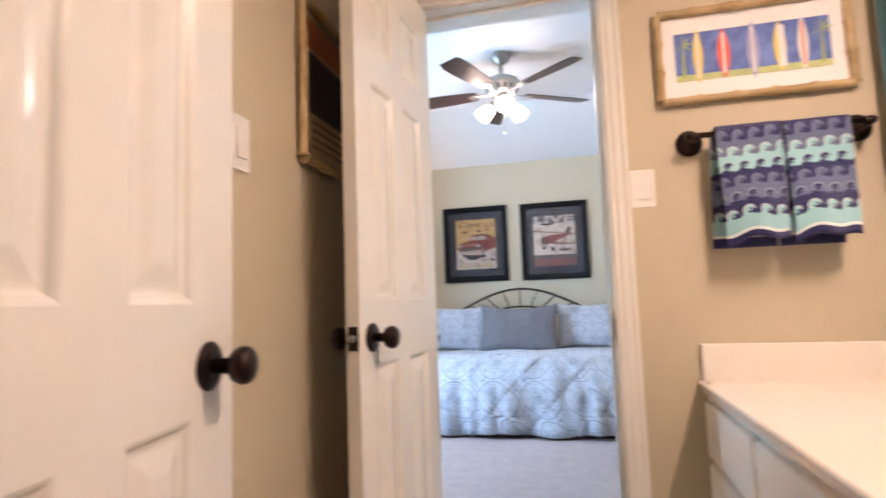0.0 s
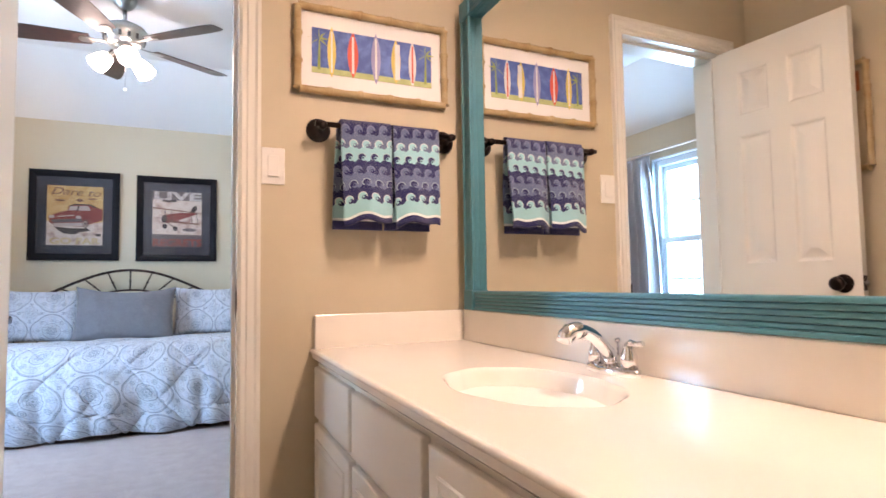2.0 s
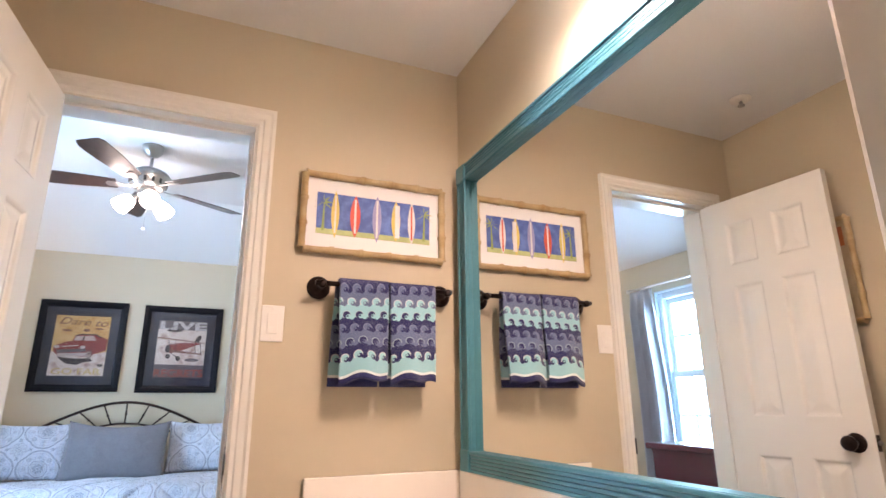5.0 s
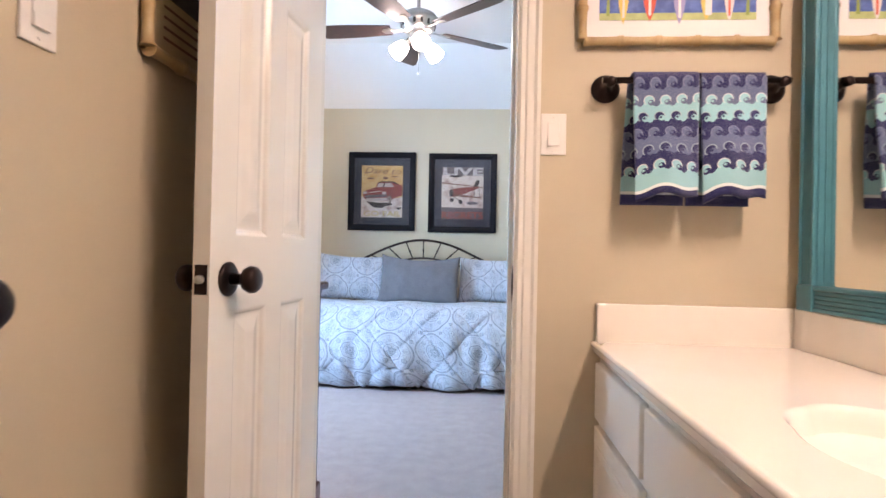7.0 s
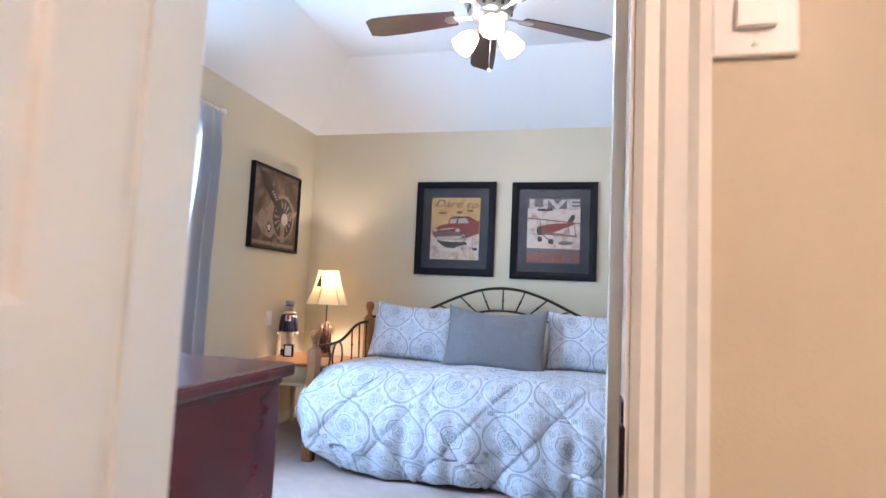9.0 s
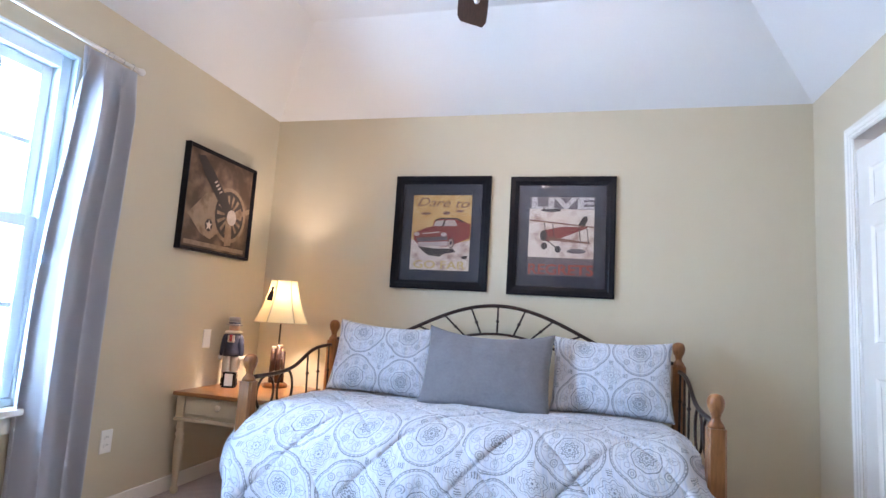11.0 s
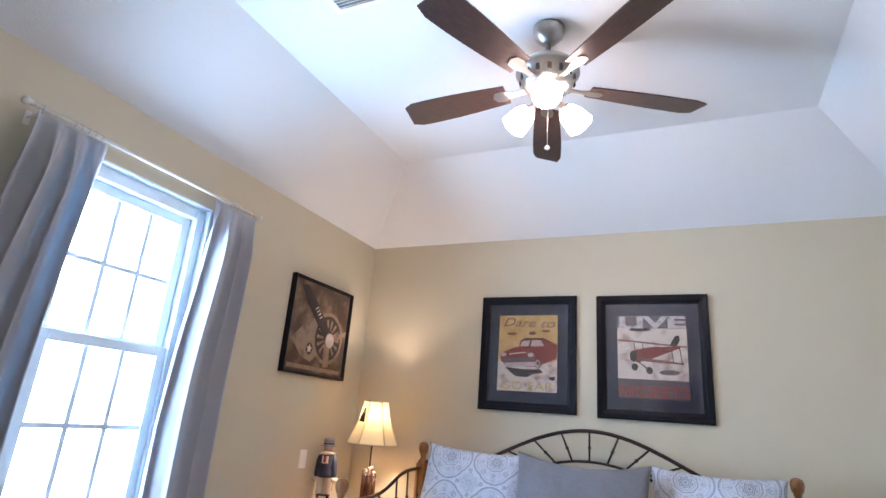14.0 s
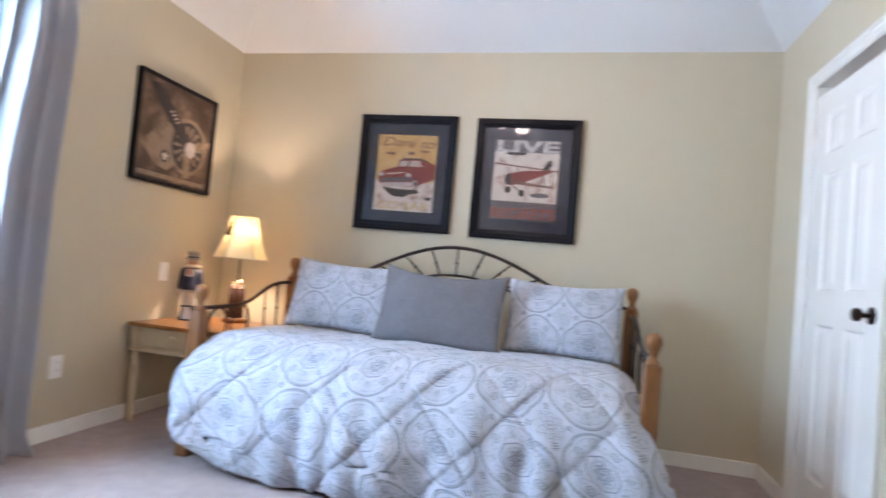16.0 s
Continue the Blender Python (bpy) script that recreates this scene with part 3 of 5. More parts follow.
m_out = bpy.data.materials.new("bright_garden")
m_out.use_nodes = True
_t = m_out.node_tree
_t.nodes.new("ShaderNodeTexCoord")
_em = _t.nodes.new("ShaderNodeEmission")
_em.inputs[1].default_value = GARDEN_W
_t.links.new(haze_pattern(_t, None, None), _em.inputs[0])
_t.links.new(_em.outputs[0], _t.nodes["Material Output"].inputs[0])
structure("backdrop", boxed(-9.1, -6, -1.5, -9, 14, 7), m_out, "overexposed hazy garden beyond the window", "backdrop")
structure("ground", boxed(-9, -20, -0.6, -2.7, 25, -0.5), mat("lawn", (0.09, 0.14, 0.05), 0.9, vary=0.3, grain=0.3), "green lawn outside the window", "ground")


# ---- daybed ----
bed = thing("daybed", "daybed with honey oak posts and a bronze iron arched back", "daybed")
PX0, PX1, PYF, PYB = -1.715, 0.445, 4.70, 5.645


def post(x, y, top):
    bm = bmesh.new()
    box(bm, -0.036, -0.036, 0.0, 0.036, 0.036, top - 0.10)
    vs = [e for e in bm.edges if abs(e.verts[0].co.z - e.verts[1].co.z) > 0.1]
    bmesh.ops.bevel(bm, geom=vs, offset=0.010, segments=1, affect="EDGES")
    lathe(bm, ((0.036, top - 0.0995), (0.030, top - 0.085), (0.019, top - 0.070), (0.017, top - 0.055), (0.022, top - 0.050), (0.020, top - 0.044), (0.028, top - 0.034), (0.034, top - 0.012), (0.035, top), (0.033, top + 0.014), (0.026, top + 0.027), (0.014, top + 0.034), (0.001, top + 0.036)), None, 20)
    ob = part("post", bm, OAK, bed, "turned honey oak post with a ball finial")
    ob.matrix_basis = pose(x, y, 0)


for x in (PX0, PX1):
    post(x, PYF, 0.812), post(x, PYB, 0.992)
cx = -0.612


def arch_z(x):
    return 0.905 + 0.275 * math.cos(min(abs(x - cx) / 0.81, 1.0) * math.pi / 2) ** 1.35


def inner_z(x):
    return 0.905 + 0.10 * math.cos(min(abs(x - cx) / 0.44, 1.0) * math.pi / 2)


xs = [PX0 + 0.03 + (PX1 - PX0 - 0.06) * k / 48 for k in range(49)]
part("top_rail", tube(bmesh.new(), [(x, PYB, arch_z(x)) for x in xs], 0.0115, 10), IRON, bed, "bronze iron arched rail")
part("lower_rail", tube(bmesh.new(), [(x, PYB, 0.50) for x in (PX0, PX1)], 0.010, 10), IRON, bed)
part("inner_arch", tube(bmesh.new(), [(cx + 0.46 * (k / 12 - 1), PYB, inner_z(cx + 0.46 * (k / 12 - 1))) for k in range(25)], 0.008, 8), IRON, bed)
for k in range(-4, 5):
    x1 = cx + k * 0.172
    x0 = cx + k * 0.102
    z1, z0 = arch_z(x1), (inner_z(x0) if abs(k) < 4 else 0.88)
    bm = tube(bmesh.new(), [(x0, PYB, z0), (x1, PYB, z1)], 0.006, 8)
    c = Vector((x0 * 0.55 + x1 * 0.45, PYB, z0 * 0.55 + z1 * 0.45))
    bmesh.ops.create_icosphere(bm, subdivisions=2, radius=0.011, matrix=Matrix.Translation(c))
    part("spindle", bm, IRON, bed)
for k in range(13):
    x = PX0 + 0.12 + k * (PX1 - PX0 - 0.24) / 12
    part("spindle", tube(bmesh.new(), [(x, PYB, 0.50), (x, PYB, min(arch_z(x) - 0.01, 0.89))], 0.006, 6), IRON, bed)
for x in (PX0, PX1):
    ys = [PYF + 0.03 + (PYB - PYF - 0.06) * k / 24 for k in range(25)]
    def az(y):
        s = (y - PYF) / (PYB - PYF)
        return 0.728 + 0.135 / (1 + math.exp(-(s - 0.58) * 13))
    part("arm_rail", tube(bmesh.new(), [(x, y, az(y)) for y in ys], 0.011, 10), IRON, bed)
    part("arm_lower_rail", tube(bmesh.new(), [(x, PYF, 0.45), (x, PYB, 0.45)], 0.009, 8), IRON, bed)
    for y0 in (PYF + 0.16, PYF + 0.36):
        loop = [(x, y0 + 0.082 * math.cos(a), 0.635 + (0.09 if y0 < PYF + 0.3 else 0.105) * math.sin(a)) for a in [2 * math.pi * k / 20 for k in range(20)]]
        part("scroll", tube(bmesh.new(), loop, 0.007, 8, True), IRON, bed)
    for y0 in (PYF + 0.60, PYF + 0.74, PYF + 0.88):
        bm = tube(bmesh.new(), [(x, y0 + 0.03, 0.45), (x, y0, az(y0))], 0.006, 8)
        bmesh.ops.create_icosphere(bm, subdivisions=2, radius=0.011, matrix=Matrix.Translation((x, y0 + 0.012, 0.70)))
        part("spindle", bm, IRON, bed)
part("side_rail", boxed(PX0 + 0.037, PYF - 0.012, 0.16, PX1 - 0.037, PYF + 0.012, 0.24, bevel=0.003), OAK, bed)
part("side_rail", boxed(PX0 + 0.037, PYB - 0.012, 0.16, PX1 - 0.037, PYB + 0.012, 0.24, bevel=0.003), OAK, bed)
part("link_spring", boxed(PX0 + 0.04, PYF + 0.013, 0.20, PX1 - 0.04, PYB - 0.013, 0.215), IRON, bed)
tagged(new("mattress", finish("mattress", boxed(PX0 + 0.05, PYF + 0.03, 0.216, PX1 - 0.05, PYB - 0.05, 0.56, bevel=0.05), LINING)), "white twin mattress under the comforter on the daybed", "mattress")

# comforter: over the mattress and down the front
PROF = ((5.59, 0.570), (5.20, 0.605), (4.88, 0.606), (4.755, 0.594), (4.67, 0.550), (4.605, 0.465), (4.555, 0.355), (4.520, 0.235), (4.505, 0.130), (4.510, 0.055), (4.520, 0.022))
_seg = [0.0]
for a, b in zip(PROF, PROF[1:]):
    _seg.append(_seg[-1] + math.hypot(a[0] - b[0], a[1] - b[1]))


def along(t):
    s = t * _seg[-1]
    for k in range(len(PROF) - 1):
        if s <= _seg[k + 1] + 1e-9:
            f = (s - _seg[k]) / (_seg[k + 1] - _seg[k])
            p = [PROF[max(k - 1, 0)], PROF[k], PROF[k + 1], PROF[min(k + 2, len(PROF) - 1)]]
            return [0.5 * (2 * p[1][c] + (p[2][c] - p[0][c]) * f + (2 * p[0][c] - 5 * p[1][c] + 4 * p[2][c] - p[3][c]) * f * f + (3 * p[1][c] - p[0][c] - 3 * p[2][c] + p[3][c]) * f ** 3) for c in (0, 1)]
    return PROF[-1]


def smooth(a, b, x):
    x = min(max((x - a) / (b - a), 0.0), 1.0)
    return x * x * (3 - 2 * x)


def quilt_at(s, t):
    y, z = along(t)
    d = 0.0 if z > 0.6 else 1 - z / 0.6                    # how far down the front
    down = smooth(4.775, 4.635, y)
    xl = -1.670 - 0.115 * math.sin(math.pi * min(max(d * 1.25, 0), 1)) * down + 0.19 * smooth(0.72, 1.0, d) * down
    xr = 0.398 + 0.15 * smooth(0.0, 0.75, d) * down
    x = xl + (xr - xl) * s
    e = min(s, 1 - s)
    curl = smooth(0.045, 0.0, e)
    y += curl * (0.11 * down)
    z -= curl * 0.035 * (1 - down)
    fold = 0.020 * math.sin(x * 15 + 1.5 * math.sin(x * 4.1) + 0.8 * z) + 0.014 * math.sin(x * 31 + 2.0 * math.sin(x * 7))
    nz = noise.noise(Vector((x * 3.2, y * 2.5 + z * 3, 1.7)))
    nf = noise.noise(Vector((x * 9.0, y * 8 + z * 7, 4.2)))
    y -= down * (fold * d * 1.1 + 0.034 * nz * d + 0.016 * nf)
    q = abs(((x + 0.9 * _v(t)) / 0.42) % 1 - 0.5) * 2
    q2 = abs(((x - 0.9 * _v(t) + 0.2) / 0.42) % 1 - 0.5) * 2
    puff = -0.015 * (max(0, 1 - min(1 - q, 1) / 0.07) + max(0, 1 - min(1 - q2, 1) / 0.07))
    z += (1 - down) * (puff + 0.014 * nz + 0.009 * nf)
    y -= down * puff
    z += 0.030 * down * d * d * (0.5 + 0.5 * math.sin(x * 8.5 + 1)) * (1 if z < 0.15 else 0.3)
    return (x, y, max(z, 0.008))


def _v(t):
    return t * _seg[-1]


q = sheet("comforter", quilt_at, 200, 130, QUILT, lambda s, t: (-1.70 + 2.07 * s, -_v(t) + 0.18), thick=0.02)
tagged(q, "rumpled white comforter printed with grey-blue medallions on the daybed", "comforter")


def pillow(name, label, material, m, w, h, t, category="pillow", wave=0.0, group=""):
    """Local x across, y up, z out."""
    def f(side):
        def g(s, v):
            a, b = 2 * s - 1, 2 * v - 1
            edge = max(0.0, (1 - a * a) * (1 - b * b))
            x = a * w / 2 * (1 - 0.05 * (1 - b * b)) 
            y = b * h / 2 * (1 - 0.075 * (1 - a * a)) - 0.012 * (1 - a * a) * (b + 1) / 2 - 0.035 * wave * (1 - a * a) * max(0.0, b) ** 2
            z = side * (t / 2) * edge ** 0.42
            n = noise.noise(Vector((x * 7 + t * 9, y * 7, side * 3))) * 0.020 + noise.noise(Vector((x * 20, y * 16, side * 5 + w))) * 0.007
            z += side * n * min(1.0, edge * 3)
            return (x, y, z + side * 0.0015)
        return g
    root = sheet(name, f(1), 44, 34, material, lambda s, v: ((s - 0.5) * w, (v - 0.5) * h))
    back = sheet("back", f(-1), 44, 34, material, lambda s, v: ((s - 0.5) * w, (v - 0.5) * h))
    me = root.data
    b2 = bmesh.new()
    b2.from_mesh(me), b2.from_mesh(back.data)
    bpy.data.objects.remove(back)
    bmesh.ops.remove_doubles(b2, verts=b2.verts, dist=0.0031)
    bmesh.ops.recalc_face_normals(b2, faces=b2.faces)
    b2.to_mesh(me), b2.free()
    root.matrix_basis = m
    return tagged(root, label, category, group)


def leaning(x, y, z, tilt, turn=0, roll=0):
    return Matrix.Translation((x, y, z)) @ pose(0, 0, 0, 0, 0, turn) @ pose(0, 0, 0, 90 - tilt) @ pose(0, 0, 0, 0, 0, roll)


SHAMS = "pillow shams on the daybed"
pillow("pillow_sham", "white pillow sham printed with grey medallions, leaning on the iron back", QUILT, leaning(-1.262, 5.42, 0.818, 18, 3, -2), 0.665, 0.445, 0.17, group=SHAMS)
pillow("pillow_sham", "white pillow sham printed with grey medallions, beside the grey cushion", QUILT, leaning(0.064, 5.42, 0.817, 18, -2, 0), 0.645, 0.435, 0.17, group=SHAMS)
pillow("grey_pillow", "plain slate grey quilted pillow leaning between two shams", GREYP, leaning(-0.604, 5.26, 0.817, 21, 0, -1), 0.725, 0.47, 0.17, wave=0.8)


# ---- nightstand ----
ns = thing("nightstand", "cream nightstand with turned legs and a honey pine top", "nightstand")
NX0, NX1, NY0, NY1, NT = -2.355, -1.78, 4.985, 5.61, 0.573
part("top", boxed(NX0 - 0.02, NY0 - 0.02, NT - 0.024, NX1 + 0.02, NY1, NT, bevel=0.007), PINE, ns, "honey pine top")
bm = bmesh.new()
box(bm, NX0 + 0.02, NY0 + 0.012, 0.425, NX1 - 0.02, NY1 - 0.02, NT - 0.025)
part("apron", bm, CREAM, ns)
part("rail", boxed(NX0 - 0.006, NY0 - 0.008, 0.408, NX1 + 0.006, NY1 - 0.01, 0.4249, bevel=0.004), CREAM, ns)
dr = part("drawer", boxed(NX0 + 0.06, NY0 - 0.002, 0.448, NX1 - 0.06, NY0 + 0.0118, 0.556, bevel=0.004), CREAM, ns)
part("knob", lathe(bmesh.new(), ((0.007, 0.0), (0.007, 0.010), (0.016, 0.016), (0.018, 0.022), (0.012, 0.028), (0.001, 0.029)), Matrix.Translation(((NX0 + NX1) / 2, NY0 - 0.002, 0.502)) @ pose(0, 0, 0, 90), 16), CREAM, dr, "", True)
for x in (NX0 + 0.025, NX1 - 0.025):
    for y in (NY0 + 0.025, NY1 - 0.035):
        bm = lathe(bmesh.new(), ((0.014, 0.0), (0.022, 0.012), (0.022, 0.03), (0.014, 0.045), (0.017, 0.07), (0.024, 0.20), (0.027, 0.28), (0.020, 0.315), (0.026, 0.325), (0.026, 0.335), (0.018, 0.345), (0.026, 0.362), (0.026, 0.375), (0.020, 0.385), (0.024, 0.4075)), None, 16)
        box(bm, -0.025, -0.025, 0.426, 0.025, 0.025, NT - 0.025)
        part("leg", bm, CREAM, ns).matrix_basis = pose(x, y, 0)

# ---- table lamp ----
lamp = thing("table_lamp", "lit table lamp, cream panelled shade, carved wooden base", "table lamp", pose(-2.022, 5.475, NT) @ Matrix.Diagonal((1.03, 1.03, 1.042, 1)))
part("foot", lathe(bmesh.new(), ((0.075, 0.0), (0.075, 0.018), (0.066, 0.026), (0.05, 0.03)), None, 24), OAK, lamp)
DARKW = mat("carved_dark_wood", (0.075, 0.028, 0.014), 0.4, vary=0.3, scale=30, grain=0.2, bump=0.4)
for k in range(5):
    a = 2 * math.pi * k / 5 + 0.4
    hgt = (0.235, 0.262, 0.225, 0.25, 0.262)[k]
    x, y = 0.030 * math.cos(a), 0.030 * math.sin(a)
    bm = tube(bmesh.new(), [(x * 1.1, y * 1.1, 0.028), (x, y, hgt - 0.012)], 0.017, 12)
    for j in range(4):
        z = 0.06 + j * 0.048
        lathe(bm, ((0.0175, z), (0.0195, z + 0.003), (0.0175, z + 0.006)), Matrix.Translation((x, y, 0)), 12)
    st_ = part("stalk", bm, DARKW, lamp, "dark carved stalk")
    part("cut_end", lathe(bmesh.new(), ((0.017, hgt - 0.0118), (0.012, hgt)), Matrix.Translation((x, y, 0)), 12), CREAM, st_, "pale cut end")
part("stem", tube(bmesh.new(), [(0, 0, 0.2), (0, 0, 0.66)], 0.0055, 10), BRONZE, lamp)
bm = bmesh.new()
N6 = 6
rows = []
for f in range(7):
    s = f / 6
    rad = 0.165 - 0.085 * s - 0.012 * math.sin(math.pi * s)
    rows.append([bm.verts.new((rad * math.cos(2 * math.pi * (k + 0.5) / N6), rad * math.sin(2 * math.pi * (k + 0.5) / N6), 0.398 + 0.265 * s)) for k in range(N6)])
for a, b in zip(rows, rows[1:]):
    for k in range(N6):
        bm.faces.new((a[k], a[(k + 1) % N6], b[(k + 1) % N6], b[k]))
shade = part("shade", bm, m_shade, lamp, "glowing cream fabric shade")
for k in range(N6):
    part("rib", tube(bmesh.new(), [(
        (0.166 - 0.085 * f / 6 - 0.012 * math.sin(math.pi * f / 6)) * math.cos(2 * math.pi * (k + 0.5) / N6),
        (0.166 - 0.085 * f / 6 - 0.012 * math.sin(math.pi * f / 6)) * math.sin(2 * math.pi * (k + 0.5) / N6), 0.398 + 0.265 * f / 6) for f in range(7)], 0.003, 6), CREAM, shade)
for z, rad in ((0.398, 0.165), (0.663, 0.08)):
    part("trim_band", tube(bmesh.new(), [(rad * math.cos(2 * math.pi * (k + 0.5) / N6), rad * math.sin(2 * math.pi * (k + 0.5) / N6), z) for k in range(N6)], 0.004, 6, True), CREAM, shade)
bm = bmesh.new()
slab(bm, [(-0.005, 0.055), (0.005, 0.055), (0.006, 0.03), (0.014, 0.02), (0.020, -0.03), (0.016, -0.034), (-0.018, -0.032), (-0.020, -0.02), (-0.012, 0.02), (-0.006, 0.03)], 0.0, 0.006)
tas = part("tassel", bm, mat("dark_tassel", (0.02, 0.016, 0.02), 0.8, vary=0.3), lamp, "dark tassel charm hanging on the shade")
tas.matrix_basis = pose(-0.010, -0.128, 0.565, 74, 0, -10)
part("bulb", lathe(bmesh.new(), ((0.008, 0.552), (0.018, 0.561), (0.022, 0.574), (0.018, 0.587), (0.001, 0.596)), None, 16), glow("lit_lamp_bulb", (1.0, 0.90, 0.72), LAMP_W), lamp, "", True)

# ---- dresser ----
dres = thing("dresser", "dark cherry red dresser with a moulded top beside the doorway", "dresser")
DX0, DX1, DY0, DY1, DZ = -1.75, -0.722, 2.025, 2.562, 0.931
part("top", boxed(DX0 - 0.025, DY0, DZ - 0.032, DX1 + 0.025, DY1 + 0.03, DZ, bevel=0.009), MAHOG, dres)
part("carcass", boxed(DX0, DY0, 0.09, DX1, DY1, DZ - 0.033, bevel=0.003), MAHOG, dres)
part("moulding", boxed(DX0 - 0.003, DY0, DZ - 0.048, DX1 + 0.003, DY1 + 0.004, DZ - 0.0325, bevel=0.002), MAHOG, dres)
part("plinth", boxed(DX0 - 0.012, DY0, 0.0, DX1 + 0.012, DY1 + 0.014, 0.1, bevel=0.006), MAHOG, dres)
for r in range(3):
    for c in range(2):
        x0 = DX0 + 0.03 + c * (DX1 - DX0 - 0.03) / 2
        x1 = x0 + (DX1 - DX0 - 0.09) / 2
        z0 = 0.13 + r * 0.245
        dd = part("drawer", boxed(x0, DY1 + 0.0005, z0, x1, DY1 + 0.018, z0 + 0.225, bevel=0.006), MAHOG, dres)
        for kx in (x0 + 0.1, x1 - 0.1):
            part("knob", lathe(bmesh.new(), ((0.006, 0), (0.006, 0.012), (0.015, 0.018), (0.013, 0.026), (0.001, 0.028)), Matrix.Translation((kx, DY1 + 0.018, z0 + 0.112)) @ pose(0, 0, 0, -90), 14), BRONZE, dd, "", True)


# ---- bathroom vanity ----
van = thing("vanity_cabinet", "cream painted vanity cabinet with panel doors and drawers", "cabinet")
VX, CTZ = 0.267, 0.827
part("body", boxed(VX + 0.002, BF + 0.004, 0.09, BR - 0.003, BB - 0.003, CTZ - 0.04), CABINET, van)
part("toe_kick", boxed(VX + 0.06, BF + 0.004, -0.003, BR - 0.003, BB - 0.003, 0.0895), CABINET, van)


def front(name, y0, y1, z0, z1, panelled):
    bm = boxed(VX - 0.017, y0, z0, VX + 0.0015, y1, z1, bevel=0.004)
    f = part(name, bm, CABINET, van)
    if panelled:
        bm = bmesh.new()
        rows = [[bm.verts.new((VX - 0.0165 - h, y, z)) for y, z in ((y0 + d, z0 + d), (y1 - d, z0 + d), (y1 - d, z1 - d), (y0 + d, z1 - d))] for d, h in ((0.038, 0.0), (0.041, 0.004), (0.048, 0.005), (0.052, 0.0012), (0.056, 0.0012), (0.060, 0.0035), (0.064, 0.0))]
        for r0, r1 in zip(rows, rows[1:]):
            for k in range(4):
                bm.faces.new((r0[k], r0[(k + 1) % 4], r1[(k + 1) % 4], r1[k]))
        part("raised_bead", bm, CABINET, f)


front("drawer_front", 1.405, 1.82, 0.625, 0.775, False)
front("door", 1.405, 1.82, 0.115, 0.605, True)
front("drawer_front", 0.935, 1.375, 0.625, 0.775, False)
front("door", 0.935, 1.375, 0.115, 0.605, True)
front("door", 0.555, 0.905, 0.115, 0.775, True)
front("door", 0.295, 0.525, 0.115, 0.775, True)

# countertop with a moulded scalloped basin
SX, SY, RX, RY = 0.510, 1.02, 0.150, 0.222
CX0, CX1, CY0_, CY1_ = 0.243, BR - 0.001, BF + 0.002, BB - 0.001
ct = thing("countertop", "glossy cream cultured marble countertop with a moulded scalloped basin", "countertop")
bm = bmesh.new()
NA = 96
rings = []
angs = [2 * math.pi * k / NA for k in range(NA)]


def to_rect(a):
    dx, dy = math.cos(a), math.sin(a)
    ks = [((CX1 if dx > 0 else CX0 + 0.012) - SX) / dx] if abs(dx) > 1e-6 else []
    ks += [((CY1_ if dy > 0 else CY0_) - SY) / dy] if abs(dy) > 1e-6 else []
    k = min(ks)
    return (SX + dx * k, SY + dy * k)


rings.append([(*to_rect(a), CTZ) for a in angs])
for s, z in ((1.03, 0.0), (1.0, -0.002), (0.975, -0.010), (0.95, -0.026), (0.90, -0.045), (0.80, -0.072), (0.62, -0.096), (0.40, -0.108), (0.15, -0.114)):
    sc = 0.035 * smooth(0.6, 1.0, s)
    rings.append([(SX + RX * s * (1 + sc * abs(math.cos(4 * a)) - sc) * math.cos(a), SY + RY * s * (1 + sc * abs(math.cos(4 * a)) - sc) * math.sin(a), CTZ + z) for a in angs])
vr = [[bm.verts.new(p) for p in r] for r in rings]
for a, b in zip(vr, vr[1:]):
    for k in range(NA):
        f = bm.faces.new((a[k], a[(k + 1) % NA], b[(k + 1) % NA], b[k]))
        f.smooth = a is not vr[0]
bm.faces.new(vr[-1])
part("slab_and_basin", bm, COUNTER, ct)
bm = bmesh.new()
prof = ((CX0 + 0.012, CTZ), (CX0 + 0.005, CTZ - 0.0005), (CX0, CTZ - 0.006), (CX0, CTZ - 0.012), (CX0 + 0.006, CTZ - 0.016), (CX0 + 0.008, CTZ - 0.030), (CX0 + 0.016, CTZ - 0.038), (CX0 + 0.05, CTZ - 0.0385))
a = [bm.verts.new((x, CY0_, z)) for x, z in prof]
b = [bm.verts.new((x, CY1_, z)) for x, z in prof]
for k in range(len(prof) - 1):
    bm.faces.new((a[k], a[k + 1], b[k + 1], b[k])).smooth = 0 < k < 3
part("front_edge", bm, COUNTER, ct)
part("backsplash", boxed(BR - 0.020, CY0_, CTZ - 0.006, BR - 0.001, CY1_, CTZ + 0.105, bevel=0.004), COUNTER, ct)
part("sidesplash", boxed(CX0 + 0.012, BB - 0.020, CTZ - 0.006, BR - 0.0205, BB - 0.001, CTZ + 0.105, bevel=0.004), COUNTER, ct)
bm = bmesh.new()
slab(bm, oval(SX - 0.085, SY + 0.02, 0.022, 0.085, 24), CTZ - 0.060, CTZ - 0.050)
part("soap_ledge", bm, COUNTER, ct)
part("drain", lathe(bmesh.new(), ((0.024, 0), (0.024, 0.003), (0.017, 0.005), (0.012, 0.003)), Matrix.Translation((SX, SY, CTZ - 0.1135)), 20), CHROME, ct, "chrome drain ring", True)

